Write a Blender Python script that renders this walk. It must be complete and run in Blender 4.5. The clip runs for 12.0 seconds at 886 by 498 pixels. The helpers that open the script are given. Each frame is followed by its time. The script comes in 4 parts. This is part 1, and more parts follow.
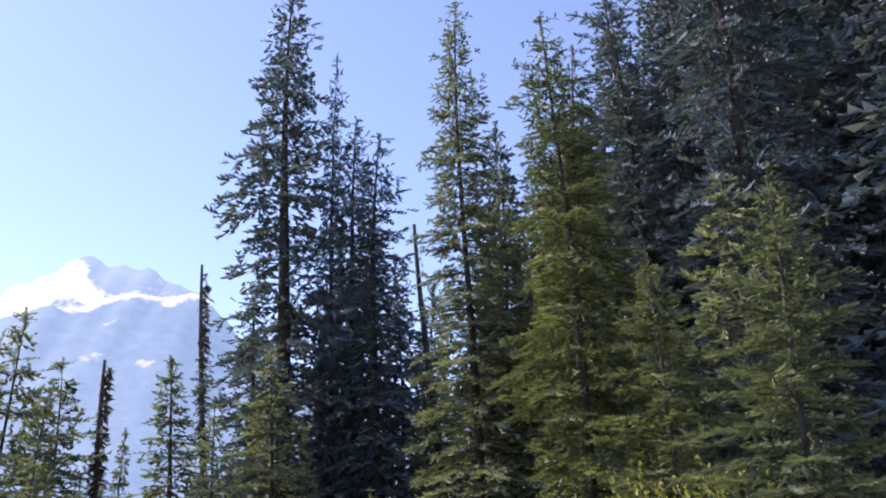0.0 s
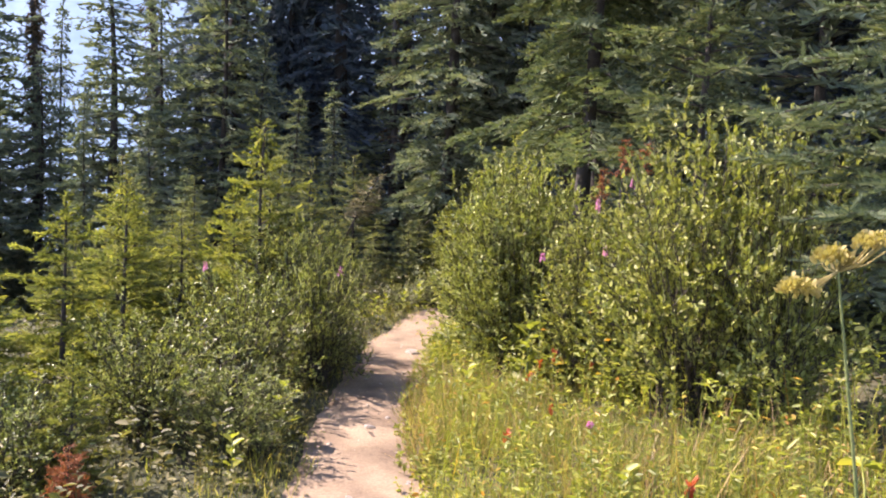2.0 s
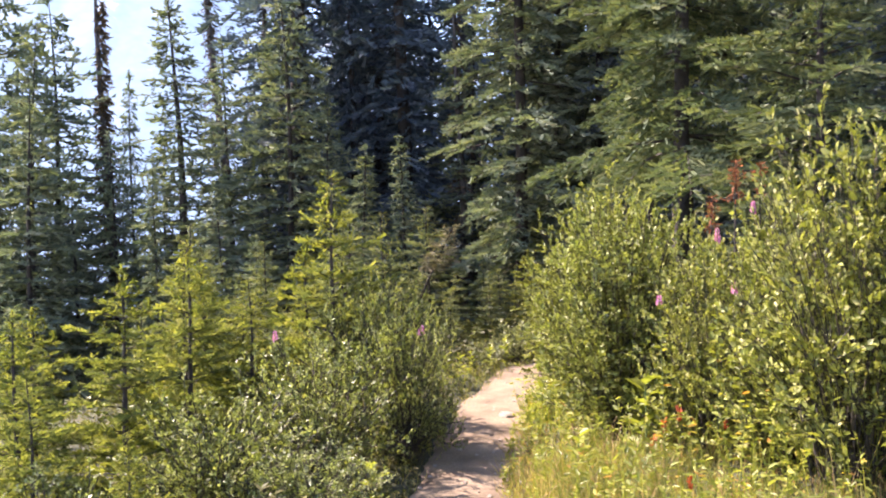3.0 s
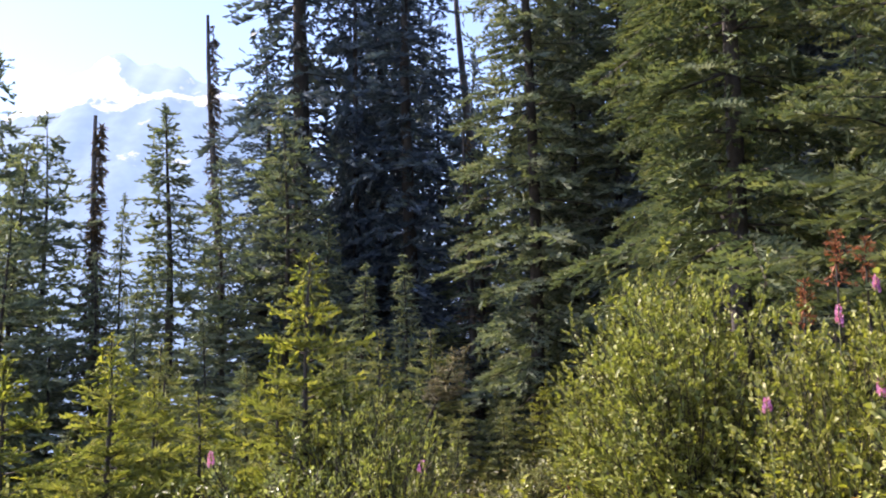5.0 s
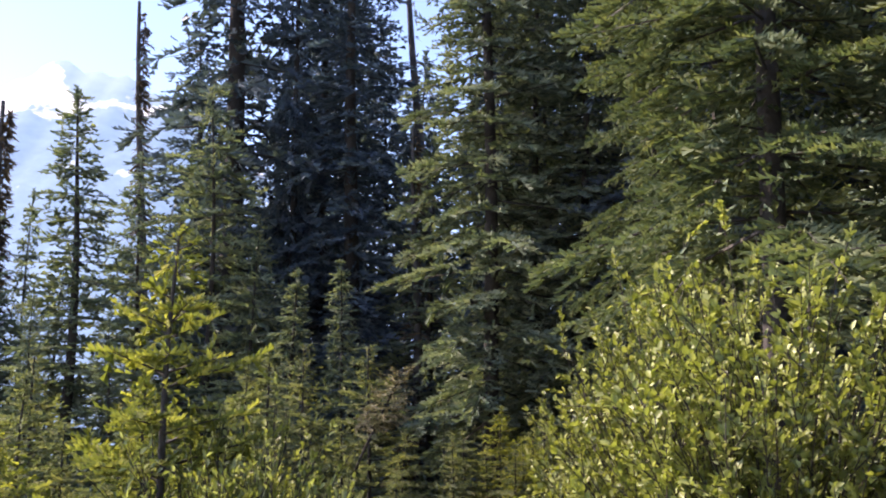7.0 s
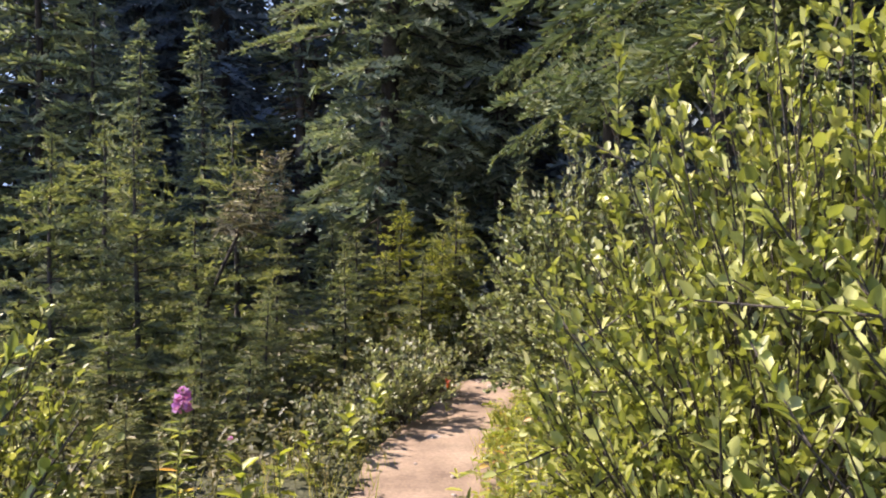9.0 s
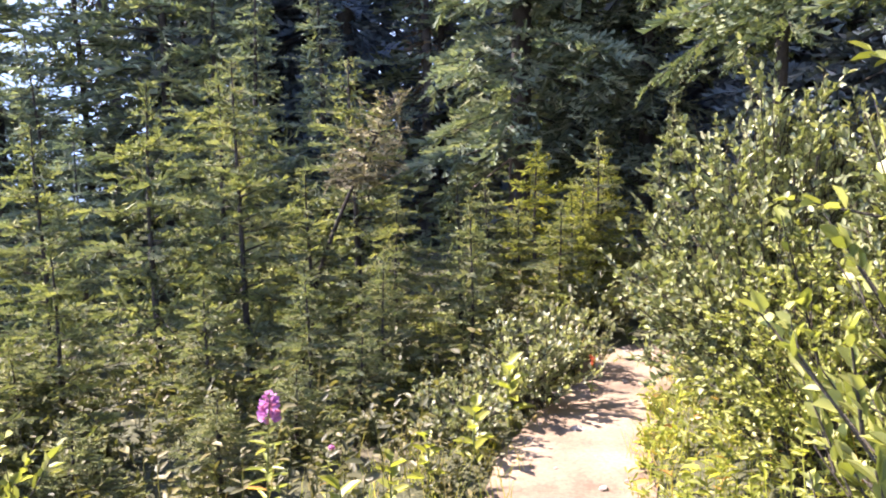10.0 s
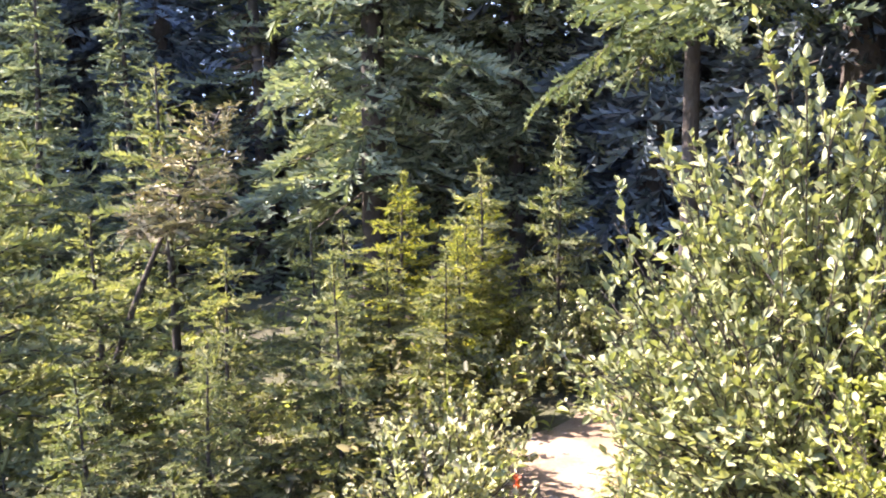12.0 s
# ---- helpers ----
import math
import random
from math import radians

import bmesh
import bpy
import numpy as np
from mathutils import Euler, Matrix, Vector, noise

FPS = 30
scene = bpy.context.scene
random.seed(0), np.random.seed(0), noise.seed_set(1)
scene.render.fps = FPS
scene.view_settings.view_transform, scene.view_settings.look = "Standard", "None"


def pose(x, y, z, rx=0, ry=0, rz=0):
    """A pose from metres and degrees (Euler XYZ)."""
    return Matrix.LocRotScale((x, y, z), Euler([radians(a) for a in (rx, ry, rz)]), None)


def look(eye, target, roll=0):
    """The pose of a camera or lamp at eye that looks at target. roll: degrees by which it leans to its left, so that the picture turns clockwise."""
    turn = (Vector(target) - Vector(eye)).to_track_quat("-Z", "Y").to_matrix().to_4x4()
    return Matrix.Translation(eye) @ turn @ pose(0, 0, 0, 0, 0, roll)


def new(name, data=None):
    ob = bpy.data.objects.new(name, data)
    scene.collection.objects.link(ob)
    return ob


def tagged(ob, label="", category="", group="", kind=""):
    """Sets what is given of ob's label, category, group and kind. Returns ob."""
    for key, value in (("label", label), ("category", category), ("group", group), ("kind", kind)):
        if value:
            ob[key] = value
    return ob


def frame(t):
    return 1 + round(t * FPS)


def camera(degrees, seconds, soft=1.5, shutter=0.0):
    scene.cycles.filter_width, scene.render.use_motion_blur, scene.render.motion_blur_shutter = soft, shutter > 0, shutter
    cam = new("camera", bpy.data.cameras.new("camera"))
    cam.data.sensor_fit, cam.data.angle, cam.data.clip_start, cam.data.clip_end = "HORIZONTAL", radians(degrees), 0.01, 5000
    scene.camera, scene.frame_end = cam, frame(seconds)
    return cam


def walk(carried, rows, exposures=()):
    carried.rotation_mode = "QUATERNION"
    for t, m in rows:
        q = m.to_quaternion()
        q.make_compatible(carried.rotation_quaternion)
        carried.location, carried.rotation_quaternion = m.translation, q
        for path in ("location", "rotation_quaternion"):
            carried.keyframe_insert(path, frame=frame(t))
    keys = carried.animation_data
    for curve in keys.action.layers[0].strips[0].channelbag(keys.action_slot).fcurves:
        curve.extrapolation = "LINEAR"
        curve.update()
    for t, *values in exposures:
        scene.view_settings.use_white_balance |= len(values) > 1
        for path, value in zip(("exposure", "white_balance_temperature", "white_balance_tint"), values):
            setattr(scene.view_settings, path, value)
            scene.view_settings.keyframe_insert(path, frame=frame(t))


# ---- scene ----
cam = camera(54.14, 12.0, soft=2.0)
PATH = [
    (0, (0.000, -0.000, 1.507), (-0.069, 4.672, 3.287), -1.87),
    (0.5, (-0.038, 0.578, 1.679), (-0.486, 5.389, 2.964), 0.56),
    (1, (-0.111, 0.986, 1.689), (-0.150, 5.950, 2.286), 1.68),
    (1.5, (-0.129, 1.331, 1.665), (-0.035, 6.324, 1.422), 3.87),
    (2, (-0.195, 1.627, 1.707), (-0.036, 6.605, 1.266), 3.31),
    (2.5, (-0.239, 1.928, 1.697), (-0.236, 6.919, 1.392), -0.94),
    (3, (-0.312, 2.314, 1.645), (-0.567, 7.305, 1.499), -1.08),
    (3.2, (-0.328, 2.460, 1.603), (-0.622, 7.451, 1.545), -1.13),
    (4.8, (-0.379, 3.610, 1.360), (-0.845, 8.553, 1.958), -1.02),
    (5, (-0.376, 3.742, 1.351), (-0.664, 8.685, 2.043), -0.56),
    (5.5, (-0.379, 4.180, 1.343), (-0.391, 9.115, 2.148), -0.41),
    (6, (-0.399, 4.570, 1.358), (-0.396, 9.496, 2.218), -0.39),
    (6.5, (-0.415, 4.995, 1.382), (-0.414, 9.921, 2.242), 0.20),
    (6.7, (-0.412, 5.164, 1.386), (-0.417, 10.090, 2.241), 0.23),
    (8.3, (-0.517, 6.895, 1.506), (0.137, 11.851, 1.580), 0.95),
    (8.5, (-0.513, 7.127, 1.507), (0.257, 12.067, 1.428), 0.80),
    (9, (-0.434, 7.581, 1.502), (0.246, 12.515, 1.056), 1.18),
    (9.5, (-0.386, 8.021, 1.532), (-0.075, 12.951, 0.759), 0.87),
    (10, (-0.364, 8.404, 1.543), (-0.457, 13.334, 0.714), -0.66),
    (10.5, (-0.426, 8.742, 1.600), (-0.665, 13.669, 0.782), -3.17),
    (11, (-0.466, 9.142, 1.592), (0.023, 14.043, 0.733), -2.27),
    (11.5, (-0.443, 9.503, 1.568), (0.239, 14.396, 0.796), -1.62),
    (12, (-0.459, 9.900, 1.486), (0.394, 14.780, 0.813), -0.74),
]
EXPOSURES = [(0, 1, 6600, 28), (1, 1, 6600, 28), (1.5, 1.35, 6700, 29), (2, 1.68, 6700, 29), (2.5, 1.97, 6700, 29), (3.2, 1.97, 6700, 29), (4.8, 1.4, 6600, 28), (6.7, 1.4, 6600, 28), (8.3, 1.3, 6600, 26), (9, 1.55, 6500, 26), (9.5, 2.1, 6450, 29), (10.5, 2.43, 6250, 30), (11, 2.27, 6450, 29), (12, 2.88, 6550, 29)]
walk(cam, [(t, look(e, g, r)) for t, e, g, r in PATH], EXPOSURES)

# ---- daylight ----
SUN_EL, SUN_AZ = 49.0, -68.0          # degrees; azimuth from +y towards +x
world = bpy.data.worlds.new("sky")
scene.world = world
world.use_nodes = True
wn = world.node_tree.nodes
sky = wn.new("ShaderNodeTexSky")
sky.sky_type = "NISHITA"
sky.sun_disc = False
sky.sun_elevation, sky.sun_rotation = radians(SUN_EL), radians(SUN_AZ)
sky.altitude, sky.air_density, sky.dust_density, sky.ozone_density = 1500, 1.0, 0.7, 1.5
wn["Background"].inputs["Strength"].default_value = 0.15
world.node_tree.links.new(sky.outputs[0], wn["Background"].inputs["Color"])
sun_data = bpy.data.lights.new("sun", "SUN")
sun_data.energy, sun_data.angle, sun_data.color = 5.0, radians(0.55), (1.0, 0.93, 0.80)
sun = new("sun", sun_data)
_e, _a = radians(SUN_EL), radians(SUN_AZ)
sun.matrix_world = look((40 * math.sin(_a) * math.cos(_e), 40 * math.cos(_a) * math.cos(_e), 40 * math.sin(_e)), (0, 0, 0))


# ---- materials ----
def mat(name):
    m = bpy.data.materials.new(name)
    m.use_nodes = True
    nt = m.node_tree
    nt.nodes.clear()
    out = nt.nodes.new("ShaderNodeOutputMaterial")
    return m, nt, out


def node(nt, kind, **inputs):
    n = nt.nodes.new(kind)
    for k, v in inputs.items():
        n.inputs[k.replace("_", " ")].default_value = v
    return n


def ramp(nt, fac, stops):
    r = nt.nodes.new("ShaderNodeValToRGB")
    el = r.color_ramp.elements
    while len(el) < len(stops):
        el.new(0.5)
    for e, (p, c) in zip(el, stops):
        e.position, e.color = p, (*c, 1)
    nt.links.new(fac, r.inputs[0])
    return r.outputs[0]


def mixcol(nt, a, b, fac, mode="MIX"):
    n = nt.nodes.new("ShaderNodeMix")
    n.data_type, n.blend_type = "RGBA", mode
    for sock, v in ((n.inputs[0], fac), (n.inputs[6], a), (n.inputs[7], b)):
        if isinstance(v, (int, float)):
            sock.default_value = v
        elif isinstance(v, tuple):
            sock.default_value = (*v, 1)
        else:
            nt.links.new(v, sock)
    return n.outputs[2]


def foliage(name, stops, rough=0.5, through_light=0.35, patch=0.6, tint=(1.25, 1.3, 0.7), spec=0.4):
    """Leaves or needles: a colour of its own for each leaf, and slow drift over the plant."""
    m, nt, out = mat(name)
    geo = nt.nodes.new("ShaderNodeNewGeometry")
    info = nt.nodes.new("ShaderNodeObjectInfo")
    col = ramp(nt, geo.outputs["Random Per Island"], [(q, (1.25 * c[0], 0.97 * c[1], c[2])) for q, c in stops])
    tc = nt.nodes.new("ShaderNodeTexCoord")
    nz = node(nt, "ShaderNodeTexNoise", Scale=1.3, Detail=3.0)
    nt.links.new(tc.outputs["Object"], nz.inputs["Vector"])
    drift = ramp(nt, nz.outputs["Fac"], [(0.35, (0.8, 0.85, 0.95)), (0.65, tint)])
    col = mixcol(nt, col, drift, patch, "MULTIPLY")
    each = ramp(nt, info.outputs["Random"], [(0.0, (0.9, 0.94, 0.98)), (1.0, (1.08, 1.05, 0.95))])
    col = mixcol(nt, col, each, 0.8, "MULTIPLY")
    p = node(nt, "ShaderNodeBsdfPrincipled", Roughness=rough)
    p.inputs["Specular IOR Level"].default_value = spec
    nt.links.new(col, p.inputs["Base Color"])
    tr = nt.nodes.new("ShaderNodeBsdfTranslucent")
    warm = mixcol(nt, col, (1.35, 1.45, 0.6), 1.0, "MULTIPLY")
    nt.links.new(warm, tr.inputs["Color"])
    mx = node(nt, "ShaderNodeMixShader", Fac=through_light)
    nt.links.new(p.outputs[0], mx.inputs[1])
    nt.links.new(tr.outputs[0], mx.inputs[2])
    nt.links.new(mx.outputs[0], out.inputs[0])
    return m


def rough_stuff(name, stops, scale, rough=0.9, bump=0.4, fine=18.0, dist=0.02):
    """Bark, soil, rock: two scales of noise in colour and relief."""
    m, nt, out = mat(name)
    tc = nt.nodes.new("ShaderNodeTexCoord")
    a = node(nt, "ShaderNodeTexNoise", Scale=scale, Detail=6.0)
    b = node(nt, "ShaderNodeTexNoise", Scale=scale * fine, Detail=4.0)
    for n in (a, b):
        nt.links.new(tc.outputs["Object"], n.inputs["Vector"])
    col = ramp(nt, a.outputs["Fac"], stops)
    grain = ramp(nt, b.outputs["Fac"], [(0.3, (0.7, 0.7, 0.7)), (0.7, (1.2, 1.2, 1.2))])
    col = mixcol(nt, col, grain, 0.8, "MULTIPLY")
    p = node(nt, "ShaderNodeBsdfPrincipled", Roughness=rough)
    nt.links.new(col, p.inputs["Base Color"])
    bp = node(nt, "ShaderNodeBump", Strength=bump, Distance=dist)
    nt.links.new(b.outputs["Fac"], bp.inputs["Height"])
    nt.links.new(bp.outputs[0], p.inputs["Normal"])
    nt.links.new(p.outputs[0], out.inputs[0])
    return m


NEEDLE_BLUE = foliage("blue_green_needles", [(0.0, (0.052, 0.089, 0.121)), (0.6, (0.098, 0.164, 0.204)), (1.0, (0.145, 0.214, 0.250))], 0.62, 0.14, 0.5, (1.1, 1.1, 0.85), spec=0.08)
NEEDLE_MID = foliage("mid_green_needles", [(0.0, (0.087, 0.141, 0.116)), (0.6, (0.172, 0.255, 0.191)), (1.0, (0.229, 0.305, 0.220))], 0.62, 0.25, 0.5, (1.15, 1.15, 0.8), spec=0.08)
NEEDLE_GREEN = foliage("green_needles", [(0.0, (0.080, 0.118, 0.077)), (0.6, (0.165, 0.221, 0.127)), (1.0, (0.232, 0.283, 0.158))], 0.62, 0.3, spec=0.08)
NEEDLE_OLIVE = foliage("olive_needles", [(0.0, (0.062, 0.105, 0.066)), (0.6, (0.121, 0.186, 0.108)), (1.0, (0.191, 0.257, 0.136))], 0.62, 0.24, 0.5, (1.12, 1.12, 0.85), spec=0.1)
NEEDLE_YELLOW = foliage("yellow_green_needles", [(0.0, (0.088, 0.127, 0.044)), (0.6, (0.175, 0.229, 0.070)), (1.0, (0.293, 0.348, 0.109))], 0.62, 0.4, spec=0.08)
NEEDLE_RUST = foliage("rusty_dead_needles", [(0.0, (0.15, 0.075, 0.035)), (1.0, (0.36, 0.16, 0.075))], 0.7, 0.15)
NEEDLE_DRY = foliage("dry_grey_twigs", [(0.0, (0.12, 0.135, 0.095)), (1.0, (0.27, 0.29, 0.20))], 0.8, 0.1)
NEEDLE_SHAG = foliage("withered_dark_needles", [(0.0, (0.05, 0.045, 0.035)), (1.0, (0.13, 0.11, 0.075))], 0.8, 0.1)
WILLOW = foliage("willow_leaves", [(0.0, (0.100, 0.142, 0.035)), (0.45, (0.208, 0.278, 0.074)), (0.8, (0.287, 0.372, 0.113)), (1.0, (0.321, 0.390, 0.181))], 0.45, 0.27, 0.4, spec=0.35)
WILLOW_GREY = foliage("grey_green_leaves", [(0.0, (0.099, 0.144, 0.068)), (0.45, (0.177, 0.243, 0.115)), (0.8, (0.251, 0.326, 0.159)), (1.0, (0.265, 0.333, 0.192))], 0.5, 0.24, 0.3, (1.1, 1.12, 0.88), spec=0.3)
WILLOW_PALE = foliage("pale_leaves", [(0.0, (0.136, 0.189, 0.095)), (0.6, (0.248, 0.315, 0.180)), (1.0, (0.331, 0.397, 0.282))], 0.4, 0.3, 0.3, spec=0.5)
HEATH = foliage("small_dark_leaves", [(0.0, (0.087, 0.127, 0.044)), (0.6, (0.175, 0.243, 0.077)), (1.0, (0.311, 0.412, 0.204))], 0.38, 0.36, 0.5, spec=0.5)
UNDER = foliage("dull_undergrowth_leaves", [(0.0, (0.037, 0.052, 0.023)), (0.6, (0.080, 0.098, 0.042)), (1.0, (0.159, 0.173, 0.079))], 0.5, 0.28, 0.4, spec=0.3)
GRASS = foliage("grass_blades", [(0.0, (0.103, 0.156, 0.048)), (0.5, (0.198, 0.257, 0.080)), (0.75, (0.275, 0.312, 0.128)), (1.0, (0.361, 0.335, 0.184))], 0.5, 0.55, 0.5)
HERB = foliage("herb_leaves", [(0.0, (0.114, 0.161, 0.038)), (0.6, (0.218, 0.288, 0.058)), (0.95, (0.343, 0.392, 0.089)), (1.0, (0.416, 0.231, 0.064))], 0.42, 0.42, 0.4)
PINK = foliage("magenta_petals", [(0.0, (0.360, 0.150, 0.462)), (1.0, (0.520, 0.325, 0.651))], 0.6, 0.4, 0.0)
RED = foliage("red_orange_bracts", [(0.0, (0.310, 0.063, 0.033)), (1.0, (0.434, 0.158, 0.055))], 0.6, 0.3, 0.0)
YELLOW = foliage("yellow_flower_heads", [(0.0, (0.235, 0.250, 0.085)), (1.0, (0.371, 0.392, 0.170))], 0.6, 0.3, 0.0)
BARK = rough_stuff("bark", [(0.3, (0.028, 0.022, 0.018)), (0.7, (0.070, 0.058, 0.048))], 3.0, 0.95, 0.8, 9.0)
DEADWOOD = rough_stuff("weathered_dead_wood", [(0.3, (0.045, 0.04, 0.037)), (0.7, (0.12, 0.105, 0.097))], 3.0, 0.95, 0.6, 9.0)
DRYGRASS = foliage("dry_grass", [(0.0, (0.17, 0.14, 0.07)), (0.6, (0.30, 0.25, 0.13)), (1.0, (0.40, 0.35, 0.2))], 0.6, 0.35, 0.3)
STEM = rough_stuff("shrub_stems", [(0.3, (0.035, 0.027, 0.018)), (0.7, (0.075, 0.060, 0.040))], 6.0, 0.8, 0.4)
GREENSTEM = rough_stuff("green_stems", [(0.3, (0.10, 0.14, 0.04)), (0.7, (0.18, 0.20, 0.06))], 6.0, 0.7, 0.2)
DIRT = rough_stuff("trodden_dirt", [(0.3, (0.125, 0.085, 0.054)), (0.5, (0.22, 0.157, 0.102)), (0.7, (0.30, 0.22, 0.146))], 2.6, 0.95, 0.45, 22.0, 0.012)
SOIL = rough_stuff("forest_floor", [(0.3, (0.034, 0.031, 0.017)), (0.5, (0.055, 0.058, 0.023)), (0.7, (0.085, 0.07, 0.038))], 1.1, 0.95, 0.9, 26.0, 0.03)
ROCK = rough_stuff("stone", [(0.3, (0.27, 0.22, 0.18)), (0.7, (0.42, 0.36, 0.30))], 7.0, 0.9, 0.5)


def mountain_material():
    m, nt, out = mat("hazy_glowing_mountain")
    tc = nt.nodes.new("ShaderNodeTexCoord")
    nz = node(nt, "ShaderNodeTexNoise", Scale=0.0085, Detail=9.0, Roughness=0.62)
    fine = node(nt, "ShaderNodeTexNoise", Scale=0.03, Detail=6.0)
    sep = nt.nodes.new("ShaderNodeSeparateXYZ")
    for n in (nz, fine, sep):
        nt.links.new(tc.outputs["Object"], n.inputs[0])

    def calc(op, p, q, r=None):
        n = nt.nodes.new("ShaderNodeMath")
        n.operation = op
        for k, v in enumerate((p, q, r)):
            if isinstance(v, (int, float)):
                n.inputs[k].default_value = v
            elif v is not None:
                nt.links.new(v, n.inputs[k])
        return n.outputs[0]

    def slope(v, lo, hi, a, b):
        n = nt.nodes.new("ShaderNodeMapRange")
        for k, q in ((1, lo), (2, hi), (3, a), (4, b)):
            n.inputs[k].default_value = q
        nt.links.new(v, n.inputs[0])
        return n.outputs[0]

    x, wobble = sep.outputs[0], calc("MULTIPLY_ADD", nz.outputs["Fac"], 190.0, -95.0)
    z = calc("ADD", sep.outputs[2], wobble)
    foot = slope(x, -1040.0, -800.0, 752.0, 800.0)
    brow = calc("ADD", slope(x, -1190.0, -1020.0, 1010.0, 790.0), slope(x, -1020.0, -800.0, 0.0, 38.0))
    snow = calc("MULTIPLY", slope(calc("SUBTRACT", z, foot), -6.0, 10.0, 0.0, 1.0), slope(calc("SUBTRACT", brow, z), -8.0, 12.0, 0.0, 1.0))
    gully = calc("MULTIPLY", slope(nz.outputs["Fac"], 0.62, 0.66, 0.0, 0.5), slope(sep.outputs[2], 300.0, 420.0, 0.0, 1.0))
    band = calc("MAXIMUM", snow, gully)
    # rock with the haze of distance painted in as pale blue
    hazed_rock = ramp(nt, fine.outputs["Fac"], [(0.3, (0.142, 0.222, 0.345)), (0.7, (0.172, 0.262, 0.385))])
    # still more haze put into the colour towards the summit
    hazed_rock = mixcol(nt, hazed_rock, (0.30, 0.385, 0.51), slope(sep.outputs[2], 740.0, 900.0, 0.0, 0.35))
    col = mixcol(nt, hazed_rock, (0.56, 0.57, 0.60), band)
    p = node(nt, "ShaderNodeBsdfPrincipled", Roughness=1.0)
    # dim base; emission in the same colour replaces most daylight on rock and snow
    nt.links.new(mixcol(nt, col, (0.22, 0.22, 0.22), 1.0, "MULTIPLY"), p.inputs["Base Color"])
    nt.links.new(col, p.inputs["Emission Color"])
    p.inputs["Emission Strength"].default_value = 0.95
    nt.links.new(p.outputs[0], out.inputs[0])
    return m


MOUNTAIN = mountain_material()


# ---- mesh helpers ----
def quad_mesh(name, verts, quads, material, smooth=False):
    verts = np.asarray(verts, dtype=np.float32).reshape(-1, 3)
    quads = np.asarray(quads, dtype=np.int32)
    quads = quads.reshape(-1, quads.shape[-1])
    me = bpy.data.meshes.new(name)
    me.vertices.add(len(verts))
    me.vertices.foreach_set("co", verts.ravel())
    me.loops.add(quads.size)
    me.loops.foreach_set("vertex_index", quads.ravel())
    me.polygons.add(len(quads))
    me.polygons.foreach_set("loop_start", np.arange(0, quads.size, quads.shape[1], dtype=np.int32))
    me.update(calc_edges=True)
    if smooth:
        me.polygons.foreach_set("use_smooth", np.ones(len(quads), dtype=bool))
    me.materials.append(material)
    return me


def part(name, me, parent, label="", kind=""):
    ob = new(name, me)
    ob.parent = parent
    return tagged(ob, label, kind=kind)


def unit(v):
    return v / (np.linalg.norm(v, axis=-1, keepdims=True) + 1e-9)


def tube(pts, radii, sides=6):
    """A tapered tube along points: vertices and quads."""
    pts, radii = np.asarray(pts, float), np.asarray(radii, float)
    d = unit(np.gradient(pts, axis=0))
    ref = np.where(np.abs(d[:, 2:3]) > 0.9, np.array([[1.0, 0, 0]]), np.array([[0, 0, 1.0]]))
    a = unit(np.cross(d, ref))
    b = np.cross(d, a)
    ang = np.arange(sides) * 2 * math.pi / sides
    v = pts[:, None] + radii[:, None, None] * (np.cos(ang)[None, :, None] * a[:, None] + np.sin(ang)[None, :, None] * b[:, None])
    i = np.arange(len(pts) - 1)[:, None] * sides
    j = np.arange(sides)[None]
    k = (j + 1) % sides
    f = np.stack([i + j, i + k, i + sides + k, i + sides + j], -1)
    return v.reshape(-1, 3), f.reshape(-1, 4)


def join(pieces):
    vs, fs, n = [], [], 0
    for v, f in pieces:
        vs.append(v)
        fs.append(f + n)
        n += len(v)
    return np.concatenate(vs), np.concatenate(fs)


def needles(p, d, length, width, rng, face=None):
    """Tufts of needles: slim pointed blades along d."""
    n = len(p)
    s = unit(np.cross(d, rng.normal(0, 1, (n, 3)) if face is None else face + rng.normal(0, 0.45, (n, 3))))
    l, w = length[:, None], width[:, None]
    v = np.stack([p + s * w, p + d * l, p - s * w], 1)
    return v.reshape(-1, 3), np.arange(n * 3).reshape(-1, 3)


def leaves(p, d, up, length, width, fold=0.35, curl=0.15):
    """Oval leaves, creased along the midrib, with the tip bent."""
    n = len(p)
    s = unit(np.cross(d, up))
    u = np.cross(s, d)
    l, w = np.broadcast_to(length, n)[:, None], np.broadcast_to(width, n)[:, None]
    rise = u * w * fold
    tip = p + d * l - u * l * curl
    a, b = p + d * l * 0.3, p + d * l * 0.68 - u * l * curl * 0.35
    v = np.stack([p, a - s * w + rise, b - s * w * 0.8 + rise, tip, b + s * w * 0.8 + rise, a + s * w + rise], 1)
    f = np.array([[0, 1, 2, 3], [0, 3, 4, 5]])[None] + np.arange(n)[:, None, None] * 6
    return v.reshape(-1, 3), f.reshape(-1, 4)


# ---- the lie of the land ----
TRAIL = [(-6, 0.15), (0, 0.0), (3, -0.33), (6, -0.45), (8, -0.50), (9.7, -0.33), (11.3, -0.01), (13.1, 0.42), (14.1, 0.95), (14.9, 1.7), (15.6, 2.9), (16.4, 4.6), (20, 12.5)]
_ty, _tx = np.array([a for a, b in TRAIL]), np.array([b for a, b in TRAIL])


def trail_x(y):
    y = np.asarray(y, float)
    return sum(np.interp(y + o, _ty, _tx) for o in (-0.8, -0.4, 0, 0.4, 0.8)) / 5


